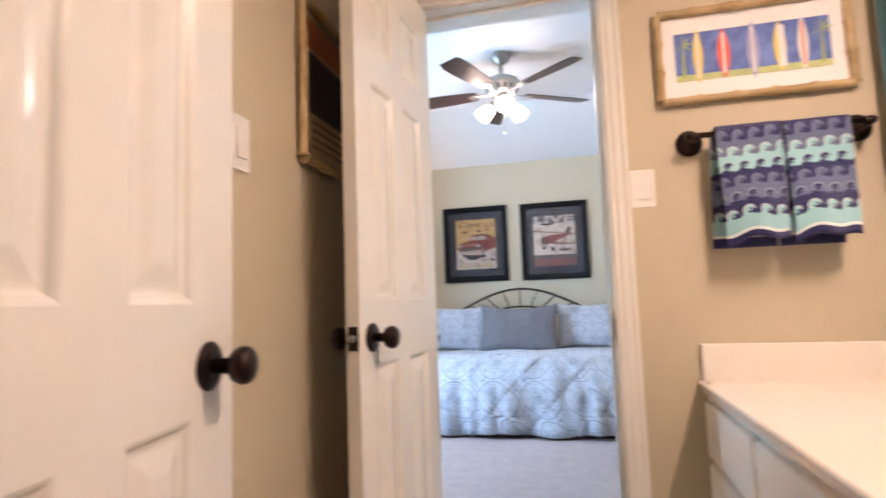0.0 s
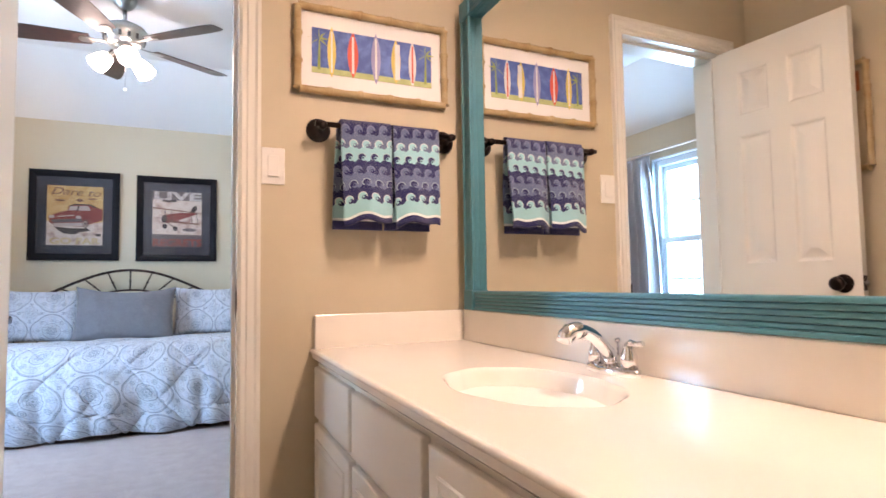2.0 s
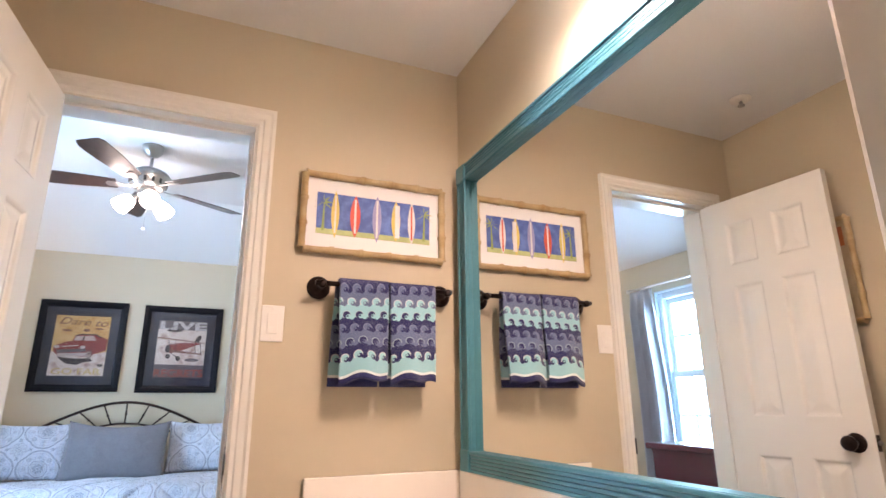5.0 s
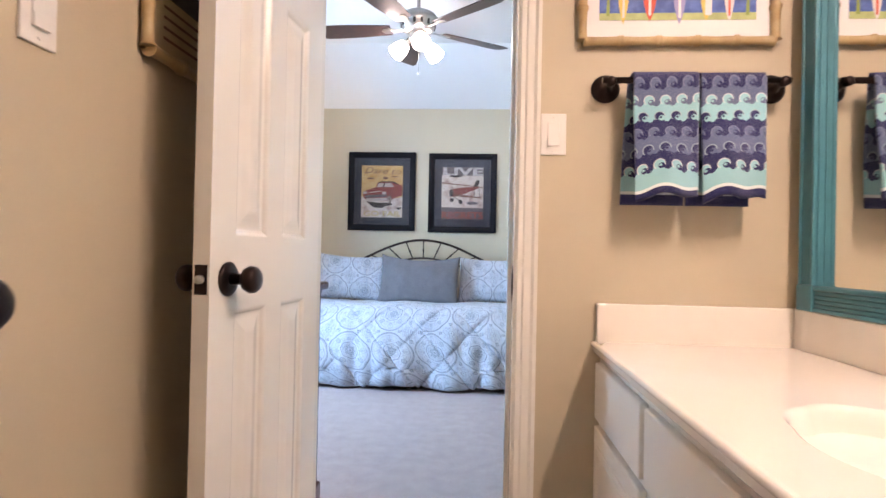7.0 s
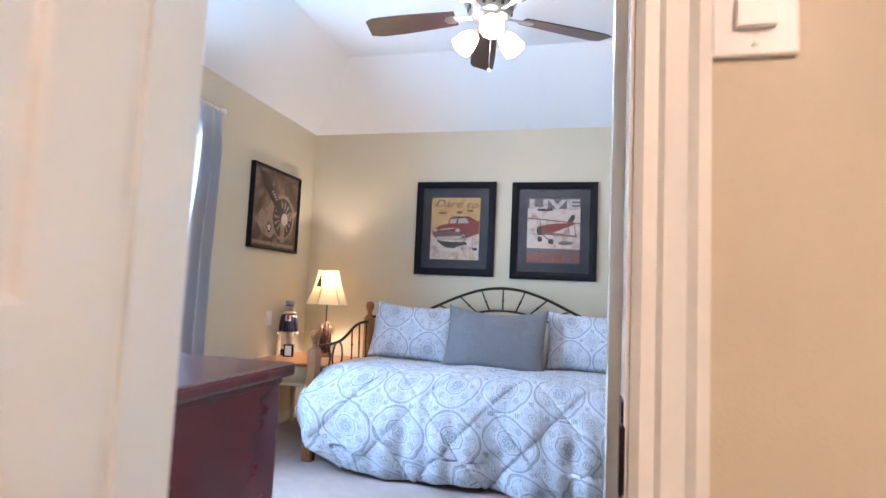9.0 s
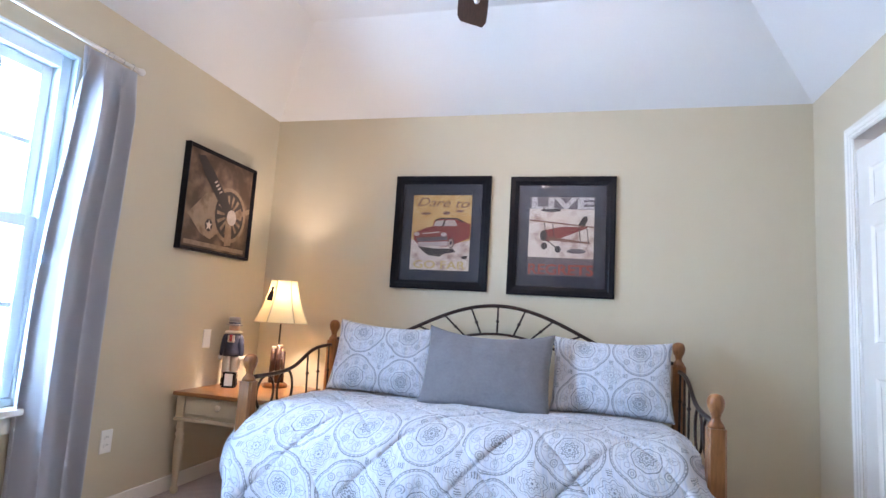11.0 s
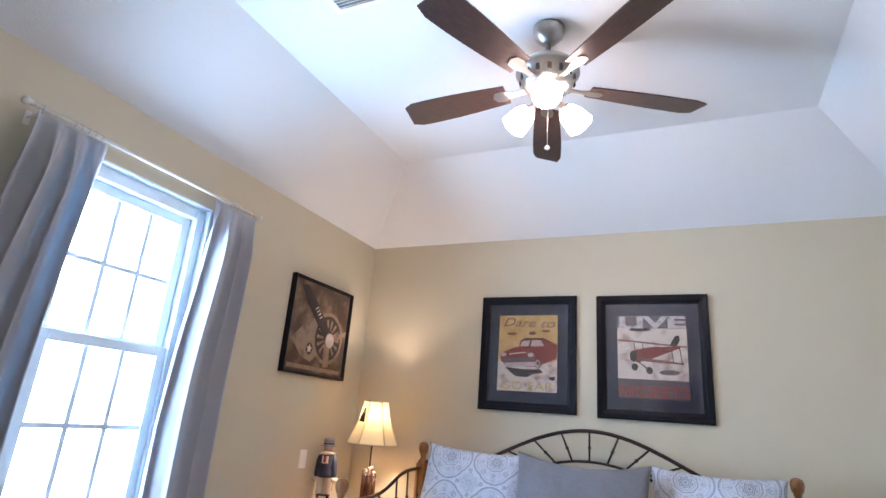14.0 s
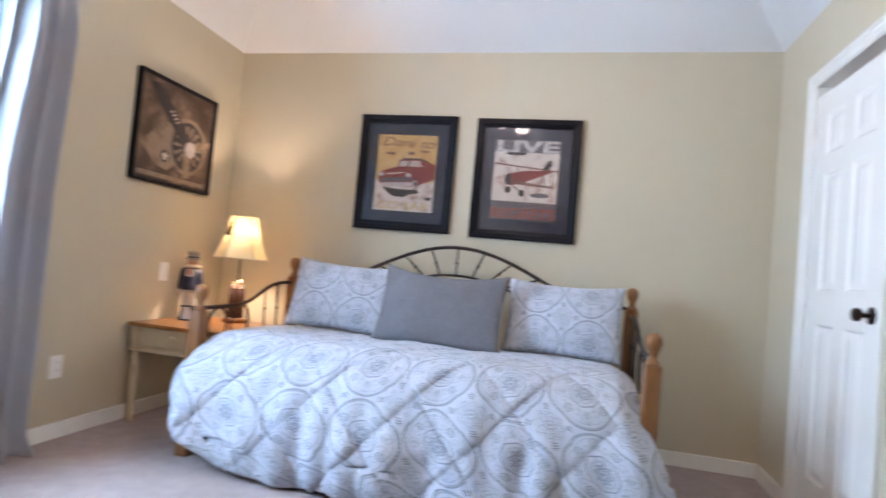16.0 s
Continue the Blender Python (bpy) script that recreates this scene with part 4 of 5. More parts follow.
fau = thing("faucet", "polished chrome two-handle centreset faucet", "faucet", pose(0.735, 1.035, CTZ - 0.0005) @ Matrix.Diagonal((0.92, 0.98, 0.95, 1)))
bm = bmesh.new()
slab(bm, oval(0, 0, 0.028, 0.082, 32), 0.0, 0.016)
lathe(bm, ((0.020, 0.0161), (0.019, 0.030), (0.015, 0.040)), Matrix.Translation((0, 0, 0)), 16)
part("base", bm, CHROME, fau, "", True)
pts, rs = [], []
for k in range(15):
    s = k / 14
    pts.append((-0.118 * s, 0, 0.035 + 0.070 * math.sin(min(s * 1.25, 1) * math.pi / 2) - 0.006 * s))
    rs.append(0.015 - 0.002 * s + (0.006 if s > 0.78 else 0.0))
pts += [(-0.132, 0, 0.088), (-0.137, 0, 0.076)]
rs += [0.019, 0.016]
part("spout", tube(bmesh.new(), pts, rs, 16), CHROME, fau, "arched chrome spout")
part("lift_rod", lathe(bmesh.new(), ((0.003, 0.01), (0.003, 0.066), (0.007, 0.069), (0.007, 0.076), (0.001, 0.079)), Matrix.Translation((0.019, 0, 0)), 12), CHROME, fau, "", True)
for s in (-1, 1):
    hd = part("handle", lathe(bmesh.new(), ((0.019, 0.0165), (0.0185, 0.040), (0.016, 0.050), (0.013, 0.056), (0.012, 0.066), (0.006, 0.070)), Matrix.Translation((0, s * 0.052, 0)), 20), CHROME, fau, "", True)
    part("lever", tube(bmesh.new(), [(0, s * 0.050, 0.066), (-0.004, s * 0.064, 0.074), (-0.006, s * 0.082, 0.072), (-0.006, s * 0.100, 0.076)], [0.010, 0.008, 0.0065, 0.006], 10), CHROME, hd)

# ---- framed mirror ----
mir = thing("wall_mirror", "large wall mirror in a reeded teal painted wood frame", "mirror")
MY0, MY1, MZ0, MZ1, MX, FW = 0.31, 1.795, CTZ + 0.1065, 2.006, BR, 0.064
part("mirror_glass", boxed(MX - 0.006, MY0 + 0.01, MZ0 + 0.01, MX - 0.001, MY1 - 0.01, MZ1 - 0.01), m_mirror, mir, "clear silvered mirror")


def reeded(name, y0, y1, z0, z1, lengthwise):
    ob = part(name, boxed(MX - 0.022, y0, z0, MX - 0.0065, y1, z1), TEAL, mir)
    n = 6
    for k in range(n):
        h = MX - 0.030 - (0.004 if k in (0, 5) else 0)
        a, b = (k + 0.035) / n, (k + 0.965) / n
        if lengthwise:
            d = (h, y0, z0 + (z1 - z0) * a, MX - 0.0221, y1, z0 + (z1 - z0) * b)
        else:
            d = (h, y0 + (y1 - y0) * a, z0, MX - 0.0221, y0 + (y1 - y0) * b, z1)
        part("reed", boxed(*d, bevel=0.0028), TEAL, ob)


reeded("rail", MY0 + FW, MY1 - FW, MZ0, MZ0 + FW, True)
reeded("rail", MY0 + FW, MY1 - FW, MZ1 - FW, MZ1, True)
reeded("stile", MY0, MY0 + FW, MZ0 + FW, MZ1 - FW, False)
reeded("stile", MY1 - FW, MY1, MZ0 + FW, MZ1 - FW, False)
for y in (MY0, MY1 - FW):
    for z in (MZ0, MZ1 - FW):
        part("corner_block", boxed(MX - 0.037, y - 0.002, z - 0.0005, MX - 0.0065, y + FW + 0.002, z + FW + 0.002, bevel=0.004), TEAL, mir)

# ---- vanity light over the mirror ----
vl = thing("vanity_light", "nickel bath light bar with four lit glass bells", "wall light")
part("back_plate", boxed(BR - 0.03, 0.38, 2.205, BR - 0.001, 1.02, 2.275, bevel=0.008), NICKEL, vl)
for k in range(4):
    y = 0.46 + k * 0.16
    m = Matrix.Translation((BR - 0.115, y, 2.165))
    so = part("arm", tube(bmesh.new(), [(BR - 0.03, y, 2.245), (BR - 0.09, y, 2.252), (BR - 0.113, y, 2.248), (BR - 0.115, y, 2.230)], 0.009, 10), NICKEL, vl)
    bm = bmesh.new()
    prof = ((0.062, 0.0), (0.055, 0.025), (0.042, 0.05), (0.026, 0.068), (0.014, 0.073), (0.014, 0.070), (0.024, 0.065), (0.039, 0.048), (0.052, 0.024), (0.060, 0.0))
    rows = [[bm.verts.new(m @ Vector((r * math.cos(2 * math.pi * i / 20), r * math.sin(2 * math.pi * i / 20), z))) for i in range(20)] for r, z in prof]
    for r0, r1 in zip(rows, rows[1:] + rows[:1]):
        for i in range(20):
            bm.faces.new((r0[i], r0[(i + 1) % 20], r1[(i + 1) % 20], r1[i]))
    part("glass_bell", bm, BELL, so, "lit frosted glass bell", True)
    bm = bmesh.new()
    bmesh.ops.create_uvsphere(bm, u_segments=16, v_segments=12, radius=0.036, matrix=Matrix.Translation((BR - 0.115, y, 2.187)))
    part("bulb", bm, GLOBE, so, "lit round bulb", True)

# ---- towel bar and towels ----
tb = thing("towel_bar", "dark bronze towel bar with round wall flanges", "towel bar")
TY, TZ = 1.775, 1.524
part("bar", tube(bmesh.new(), [(0.246, TY, TZ), (0.723, TY, TZ)], 0.0085, 12), BRONZE, tb)
for x in (0.269, 0.708):
    m = Matrix.Translation((x, BB, TZ - 0.003)) @ pose(0, 0, 0, 90)
    part("flange", lathe(bmesh.new(), ((0.038, 0.0), (0.039, 0.006), (0.031, 0.011), (0.022, 0.014), (0.014, 0.02), (0.010, 0.045), (0.010, 0.062), (0.0125, 0.067), (0.0125, 0.083), (0.009, 0.087), (0.001, 0.088)), m, 24), BRONZE, tb, "", True)


def towel(x0, x1, drop, seed):
    def f(s, t):
        # back hem, up over the bar, down the front
        back, over = 0.326, 0.028
        q = t * (back + over + drop)
        x = x0 + (x1 - x0) * s
        wob = noise.noise(Vector((x * 9, q * 5, seed))) * 0.004 + 0.004 * math.sin(s * 7 + seed)
        if q < back:
            h = back - q
            return (x - 0.006 - 0.03 * h, TY + 0.012 + 0.020 * smooth(0, 0.2, h) + wob * 0.5, TZ + 0.002 - h)
        if q < back + over:
            a = (q - back) / over * math.pi
            return (x, TY + 0.011 * math.cos(a) * 1.1, TZ + 0.002 + 0.011 * math.sin(a))
        h = q - back - over
        flare = smooth(0.05, drop, h)
        edge = (s - 0.5) * 2
        return (x + -0.007 * edge * flare, TY - 0.014 - 0.018 * flare - 0.016 * flare * (1 - edge * edge) + wob * flare * 2, TZ + 0.002 - h - 0.004 * math.sin(s * 3.2 + seed) + 0.010 * flare * (1 - edge * edge) - 0.006 * flare * math.sin(s * 9 + seed))
    tot = 0.326 + 0.028 + drop
    ob = sheet("hand_towel", f, 30, 60, TOWEL, lambda s, t: (s * (x1 - x0) + seed * 0.011, abs(t * tot - 0.340)), thick=0.009)
    return tagged(ob, "navy and aqua wave patterned hand towel folded over the bar", "towel", "hand towels on the bar")


towel(0.322, 0.486, 0.315, 1.0)
towel(0.492, 0.653, 0.320, 2.3)


def switch(m, label, rocker=True):
    s = thing("light_switch", label, "light switch", m, "light switches")
    part("plate", boxed(-0.035, -0.0575, 0.0, 0.035, 0.0575, 0.006, bevel=0.0025), PLASTIC, s)
    part("rocker", boxed(-0.0165, -0.033, 0.0062, 0.0165, 0.033, 0.0095, bevel=0.0015), PLASTIC, s)
    part("rocker_edge", boxed(-0.0165, -0.033, 0.0096, 0.0165, -0.012, 0.0125, bevel=0.001), PLASTIC, s)
    for y in (-0.047, 0.047):
        part("screw", lathe(bmesh.new(), ((0.003, 0.0055), (0.003, 0.007), (0.001, 0.0072)), Matrix.Translation((0, y, 0)), 10), PLASTIC, s)


switch(facing((0.130, BB, 1.396), (1, 0, 0)), "white rocker light switch beside the doorway casing")
switch(facing((BL, 1.085, 1.417), (0, 1, 0)), "white rocker light switch on the wall by the doors")
out = thing("wall_outlet", "white duplex outlet low on the window wall", "outlet", facing((L, 4.555, 0.367), (0, 1, 0)))
part("plate", boxed(-0.035, -0.0575, 0.0, 0.035, 0.0575, 0.006, bevel=0.0025), PLASTIC, out)
SLOT = mat("slot_dark", (0.03, 0.03, 0.03), 0.6)
for y in (-0.02, 0.02):
    bm = bmesh.new()
    slab(bm, oval(0, y, 0.0165, 0.0145, 20), 0.0062, 0.0085)
    rc = part("receptacle", bm, PLASTIC, out)
    for x in (-0.006, 0.006):
        part("slot", boxed(x - 0.001, y - 0.001, 0.0086, x + 0.001, y + 0.007, 0.009), SLOT, rc)


# ---- pictures ----
def moulding(w, h, fw, depth, material, parent, name="frame"):
    """Mitred frame round a picture of outer size w, h."""
    bm = bmesh.new()
    prof = ((0.0, 0.0), (0.0, depth * 0.85), (fw * 0.15, depth), (fw * 0.55, depth * 0.92), (fw * 0.7, depth * 0.75), (fw, depth * 0.62), (fw, 0.004))
    rows = [[bm.verts.new(p) for p in ((-w / 2 + d, -h / 2 + d, z), (w / 2 - d, -h / 2 + d, z), (w / 2 - d, h / 2 - d, z), (-w / 2 + d, h / 2 - d, z))] for d, z in prof]
    for a, b in zip(rows, rows[1:]):
        for k in range(4):
            bm.faces.new((a[k], a[(k + 1) % 4], b[(k + 1) % 4], b[k]))
    return part(name, bm, material, parent)


def flat(name, parent, pts, z, material, w, h, th=0.0006):
    """A printed shape; points in parts of the print's width and height, from its lower left corner."""
    bm = bmesh.new()
    slab(bm, [((x - 0.5) * w, (y - 0.5) * h) for x, y in pts], z, z + th)
    return part(name, bm, material, parent)


SEPIA = ink("aged_paper", (0.48, 0.27, 0.075), 0.3, 11, (0.52, 0.35, 0.15), (0.35, 0.65))
PALE = ink("pale_paint", (0.58, 0.49, 0.42), 0.3, 16, (0.27, 0.17, 0.14), (0.48, 0.72))
RED = ink("poster_red", (0.23, 0.034, 0.026), 0.35, 16, (0.16, 0.02, 0.02))
BRICKR = ink("poster_brick", (0.34, 0.055, 0.03), 0.4, 22, (0.14, 0.02, 0.02))
DARK = ink("poster_dark", (0.03, 0.02, 0.02), 0.4, 20)
CHROMEP = ink("poster_chrome", (0.40, 0.34, 0.31), 0.3, 30)
GREYB = ink("poster_grey", (0.10, 0.085, 0.085), 0.3, 14)
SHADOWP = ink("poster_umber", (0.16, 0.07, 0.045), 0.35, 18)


def poster(name, label, x, z, art):
    p = thing(name, label, "picture", facing((x, B, z), (1, 0, 0)) @ Matrix.Diagonal((1.03, 1.025, 1, 1)), "black framed posters")
    w, h = 0.66, 0.77
    moulding(w, h, 0.058, 0.032, BLACKF, p)
    part("backing", boxed(-w / 2 + 0.03, -h / 2 + 0.03, 0.002, w / 2 - 0.03, h / 2 - 0.03, 0.010), MATB, p, "charcoal mat board")
    pr = part("print", boxed(-0.203, -0.255, 0.0102, 0.203, 0.255, 0.0112), art["base"], p, art["label"])
    art["draw"](pr)
    g = part("glass", boxed(-w / 2 + 0.056, -h / 2 + 0.056, 0.0165, w / 2 - 0.056, h / 2 - 0.056, 0.0185), m_pglass, p, "clear picture glass")
    g.visible_shadow = False


def car_art(p):
    w, h, z = 0.406, 0.51, 0.0114
    def n(*pts): return [((x - 125) / 285, (497 - y) / 362) for x, y in pts]
    flat("ground_wash", p, n((125, 497), (410, 497), (410, 350), (330, 372), (200, 385), (125, 350)), z, PALE, w, h)
    flat("cast_shadow", p, n((160, 385), (250, 395), (330, 392), (345, 408), (290, 418), (270, 432), (215, 428), (190, 412)), z + .0008, DARK, w, h)
    flat("cast_shadow", p, n((370, 428), (402, 424), (398, 442), (376, 440)), z + .0008, DARK, w, h)
    flat("car_body", p, n((134, 322), (200, 293), (226, 288), (236, 256), (262, 245), (345, 245), (378, 262), (409, 276), (406, 342), (330, 374), (298, 384), (165, 380), (140, 358)), z + .0016, RED, w, h)
    flat("car_roof", p, n((236, 256), (262, 245), (345, 245), (378, 262), (372, 268), (342, 252), (262, 252), (240, 262)), z + .0024, DARK, w, h)
    flat("windscreen", p, n((232, 286), (242, 260), (332, 255), (348, 284)), z + .0024, CHROMEP, w, h)
    flat("window_pillar", p, n((272, 286), (282, 258), (290, 258), (282, 286)), z + .0032, DARK, w, h)
    flat("hood_line", p, n((180, 322), (262, 312), (262, 316), (180, 327)), z + .0024, PALE, w, h)
    flat("grille", p, n((150, 344), (300, 334), (304, 352), (158, 364)), z + .0024, GREYB, w, h)
    flat("bumper", p, n((158, 366), (306, 358), (318, 370), (306, 380), (168, 386)), z + .0032, CHROMEP, w, h)
    for x, y in ((151, 326), (284, 326)):
        flat("headlamp", p, n(*oval(x, y, 15, 10, 14)), z + .0032, CHROMEP, w, h)
    flat("tyre", p, n(*oval(321, 366, 15, 24, 18)), z + .0036, DARK, w, h)
    flat("tyre_wall", p, n(*oval(320, 366, 11, 19, 18)), z + .0044, PALE, w, h)
    flat("hub", p, n(*oval(320, 366, 6, 11, 14)), z + .0050, DARK, w, h)
    words("Dare to", 0.085, SHADOWP, p, pose(0.0, 0.175, z + .0022, 0, 0, -2), shear=0.35, width=0.36)
    words("GO FAR", 0.072, ink("faded_gold", (0.46, 0.34, 0.14), 0.3, 20), p, pose(0.0, -0.243, z + .0022), width=0.36, bold=0.001)
    for a in ((190, 225, 26, 6), (290, 222, 18, 9), (355, 212, 22, 5)):
        flat("brush_smudge", p, n(*oval(*a, 14)), z, SHADOWP, w, h)


def plane_art(p):
    w, h, z = 0.406, 0.51, 0.0114
    def n(*pts): return [((x - 685) / 312, (530 - y) / 385) for x, y in pts]
    flat("sky_wash", p, n((685, 442), (996, 446), (996, 208), (685, 205)), z, PALE, w, h)
    flat("title_band", p, n((685, 205), (996, 208), (996, 146), (685, 146)), z, GREYB, w, h)
    flat("smudge", p, n(*oval(790, 212, 50, 9, 16)), z + .0006, DARK, w, h)
    flat("smudge", p, n(*oval(915, 410, 45, 12, 16)), z + .0008, GREYB, w, h)
    flat("fuselage", p, n((742, 335), (770, 308), (830, 295), (935, 290), (962, 288), (965, 298), (850, 345), (780, 366), (748, 360)), z + .0014, RED, w, h)
    flat("cowling", p, n(*oval(758, 338, 17, 27, 16)), z + .0022, DARK, w, h)
    flat("tail_fin", p, n((920, 285), (945, 242), (962, 240), (966, 262), (950, 288)), z + .0022, DARK, w, h)
    flat("upper_wing", p, n((688, 258), (995, 290), (995, 296), (688, 266)), z + .0022, SHADOWP, w, h)
    flat("lower_wing", p, n((760, 340), (980, 366), (980, 374), (790, 360)), z + .0022, SHADOWP, w, h)
    for a, b in ((760, 345), (800, 352), (925, 372), (962, 372)):
        flat("strut", p, n((a - 2, 268 + (a - 688) * .1), (a + 2, 268 + (a - 688) * .1), (a + 12, b), (a + 8, b)), z + .0028, DARK, w, h)
    for x, y in ((762, 388), (828, 402)):
        flat("wheel", p, n(*oval(x, y, 15, 17, 16)), z + .003, DARK, w, h)
    flat("gear_leg", p, n((770, 360), (776, 360), (830, 398), (824, 402)), z + .0036, DARK, w, h)
    words("LIVE", 0.10, ink("faded_white", (0.46, 0.43, 0.41), 0.4, 22, (0.16, 0.13, 0.13)), p, pose(0, 0.178, z + .0014), width=0.39, bold=0.004)
    words("REGRETS", 0.092, BRICKR, p, pose(0, -0.247, z + .0014), width=0.40, bold=0.0015)


poster("framed_poster", "black framed poster of a red vintage car on ochre", -1.062, 1.667, dict(base=SEPIA, label="ochre vintage car print", draw=car_art))
poster("framed_poster", "black framed poster of a biplane over red lettering", -0.250, 1.660, dict(base=GREYB, label="grey and red biplane print", draw=plane_art))

# propeller picture on the window wall
pic = thing("canvas_picture", "sepia aeroplane propeller picture in a deep black frame", "picture", facing((L, 5.200, 1.716), (0, 1, 0)) @ Matrix.Diagonal((1.04, 1.01, 1, 1)))
moulding(0.655, 0.635, 0.022, 0.042, BLACKF, pic)
BROWN = ink("sepia_cloud", (0.065, 0.036, 0.022), 0.5, 7, (0.22, 0.14, 0.09), (0.45, 0.75))
TAN = ink("sepia_light", (0.27, 0.19, 0.13), 0.4, 16, (0.12, 0.07, 0.04))
pr = part("print", boxed(-0.31, -0.30, 0.003, 0.31, 0.30, 0.024), BROWN, pic)
W_, H_ = 0.62, 0.60
def pn(*pts): return [((x - 100) / 340, (640 - y) / 500) for x, y in pts]
flat("caption_strip", pr, ((0.04, 0.03), (0.95, 0.03), (0.95, 0.075), (0.04, 0.075)), 0.0246, TAN, W_, H_)
flat("fuselage", pr, ((0.05, 0.33), (0.28, 0.58), (0.42, 0.62), (0.50, 0.20), (0.40, 0.12), (0.25, 0.16)), 0.0246, TAN, W_, H_)
flat("cowl_ring", pr, oval(0.66, 0.42, 0.27, 0.30, 32), 0.0250, TAN, W_, H_)
flat("cowl_shade", pr, oval(0.66, 0.42, 0.23, 0.26, 32), 0.0258, DARK, W_, H_)
for k in range(14):
    a = 2 * math.pi * k / 14
    c, s = math.cos(a), math.sin(a)
    flat("cylinder", pr, [(0.66 + 0.20 * c - 0.018 * s, 0.42 + 0.22 * s + 0.02 * c), (0.66 + 0.20 * c + 0.018 * s, 0.42 + 0.22 * s - 0.02 * c), (0.66 + 0.08 * c + 0.010 * s, 0.42 + 0.09 * s - 0.011 * c), (0.66 + 0.08 * c - 0.010 * s, 0.42 + 0.09 * s + 0.011 * c)], 0.0266, TAN, W_, H_)
flat("lower_blade", pr, ((0.60, 0.40), (0.70, 0.40), (0.72, 0.10), (0.62, 0.08)), 0.0274, TAN, W_, H_)
flat("blade", pr, ((0.10, 0.93), (0.20, 0.95), (0.34, 0.84), (0.72, 0.46), (0.62, 0.38), (0.22, 0.76)), 0.0282, DARK, W_, H_)
flat("right_blade", pr, ((0.70, 0.44), (0.72, 0.38), (0.98, 0.50), (0.98, 0.56)), 0.0282, TAN, W_, H_)
flat("spinner", pr, oval(0.69, 0.40, 0.075, 0.085, 20), 0.0290, CHROMEP, W_, H_)
flat("roundel", pr, oval(0.36, 0.26, 0.055, 0.065, 18), 0.0252, DARK, W_, H_)
flat("star", pr, [(0.36 + (0.05 if k % 2 == 0 else 0.02) * math.cos(math.pi * (k / 5 + 0.5)), 0.26 + (0.06 if k % 2 == 0 else 0.024) * math.sin(math.pi * (k / 5 + 0.5))) for k in range(10)], 0.0262, PALE, W_, H_)
for k in range(4):
    flat("stencil_bar", pr, ((0.37 + k * 0.028, 0.715 - k * 0.03), (0.41 + k * 0.028, 0.745 - k * 0.03), (0.42 + k * 0.028, 0.735 - k * 0.03), (0.38 + k * 0.028, 0.705 - k * 0.03)), 0.0292, PALE, W_, H_)


def bamboo_frame(parent, w, h):
    for (x0, y0, x1, y1) in ((-w / 2, -h / 2, w / 2, -h / 2), (-w / 2, h / 2, w / 2, h / 2), (-w / 2, -h / 2, -w / 2, h / 2), (w / 2, -h / 2, w / 2, h / 2)):
        ln = math.hypot(x1 - x0, y1 - y0)
        k = max(2, round(ln / 0.105))
        pts, rs = [], []
        for j in range(k):
            for f, r in ((0.03, 0.0165), (0.09, 0.0125), (0.5, 0.0112), (0.91, 0.0125), (0.97, 0.0165), (1.0, 0.0115)):
                s = (j + f) / k
                pts.append((x0 + (x1 - x0) * s, y0 + (y1 - y0) * s, 0.0175)), rs.append(r)
        part("bamboo_rail", tube(bmesh.new(), pts, rs, 12), BAMBOO, parent, "golden bamboo style rail")
    bm = bmesh.new()
    for d in ((-w / 2, -h / 2, w / 2, -h / 2 + 0.010), (-w / 2, h / 2 - 0.010, w / 2, h / 2), (-w / 2, -h / 2, -w / 2 + 0.010, h / 2), (w / 2 - 0.010, -h / 2, w / 2, h / 2)):
        box(bm, d[0], d[1], 0.001, d[2], d[3], 0.012)
    part("frame_back", bm, BAMBOO, parent)


surf = thing("surfboard_picture", "surfboard print in a golden bamboo style frame", "picture", facing((0.457, BB, 1.785), (1, 0, 0)))
SW, SH = 0.510, 0.272
bamboo_frame(surf, SW, SH)
part("mat_board", boxed(-SW / 2 + 0.009, -SH / 2 + 0.009, 0.002, SW / 2 - 0.009, SH / 2 - 0.009, 0.007), MATW, surf, "white mat board")
pw_, ph_ = 0.418, 0.150
BLUE = ink("print_blue", (0.065, 0.12, 0.40), 0.3, 30, (0.11, 0.19, 0.50), (0.4, 0.65))
sp = part("print", boxed(-pw_ / 2, -ph_ / 2, 0.0072, pw_ / 2, ph_ / 2, 0.0078), BLUE, surf)
flat("beach", sp, rect(0, 0, 1, 0.13), 0.0080, ink("print_sand", (0.46, 0.52, 0.22), 0.3, 40), pw_, ph_)
YEL, ORG, LAV, WHT = ink("print_yellow", (0.72, 0.56, 0.13)), ink("print_coral", (0.72, 0.11, 0.06)), ink("print_lavender", (0.34, 0.33, 0.56)), ink("print_white", (0.76, 0.74, 0.72))
PALM = ink("print_palm", (0.30, 0.38, 0.10), 0.4, 40)
for c, bw, bh, m0, m1 in ((0.155, 0.034, 1.14, YEL, WHT), (0.325, 0.044, 1.04, ORG, WHT), (0.515, 0.040, 1.16, LAV, WHT), (0.685, 0.040, 1.04, YEL, WHT), (0.830, 0.034, 1.08, WHT, ORG)):
    out_ = [(c + bw * math.sin(math.pi * k / 12) ** 0.8, 0.5 - bh / 2 + bh * k / 12) for k in range(13)]
    out_ += [(2 * c - x, y) for x, y in out_[-2:0:-1]]
    bd = flat("surfboard", sp, out_, 0.0082, m0, pw_, ph_)
    flat("stringer", bd, rect(c - bw * 0.2, 0.5 - bh * 0.40, c + (bw * 0.2 if c < 0.6 or c > 0.8 else bw * 0.85), 0.5 + bh * 0.40), 0.0090, m1, pw_, ph_)
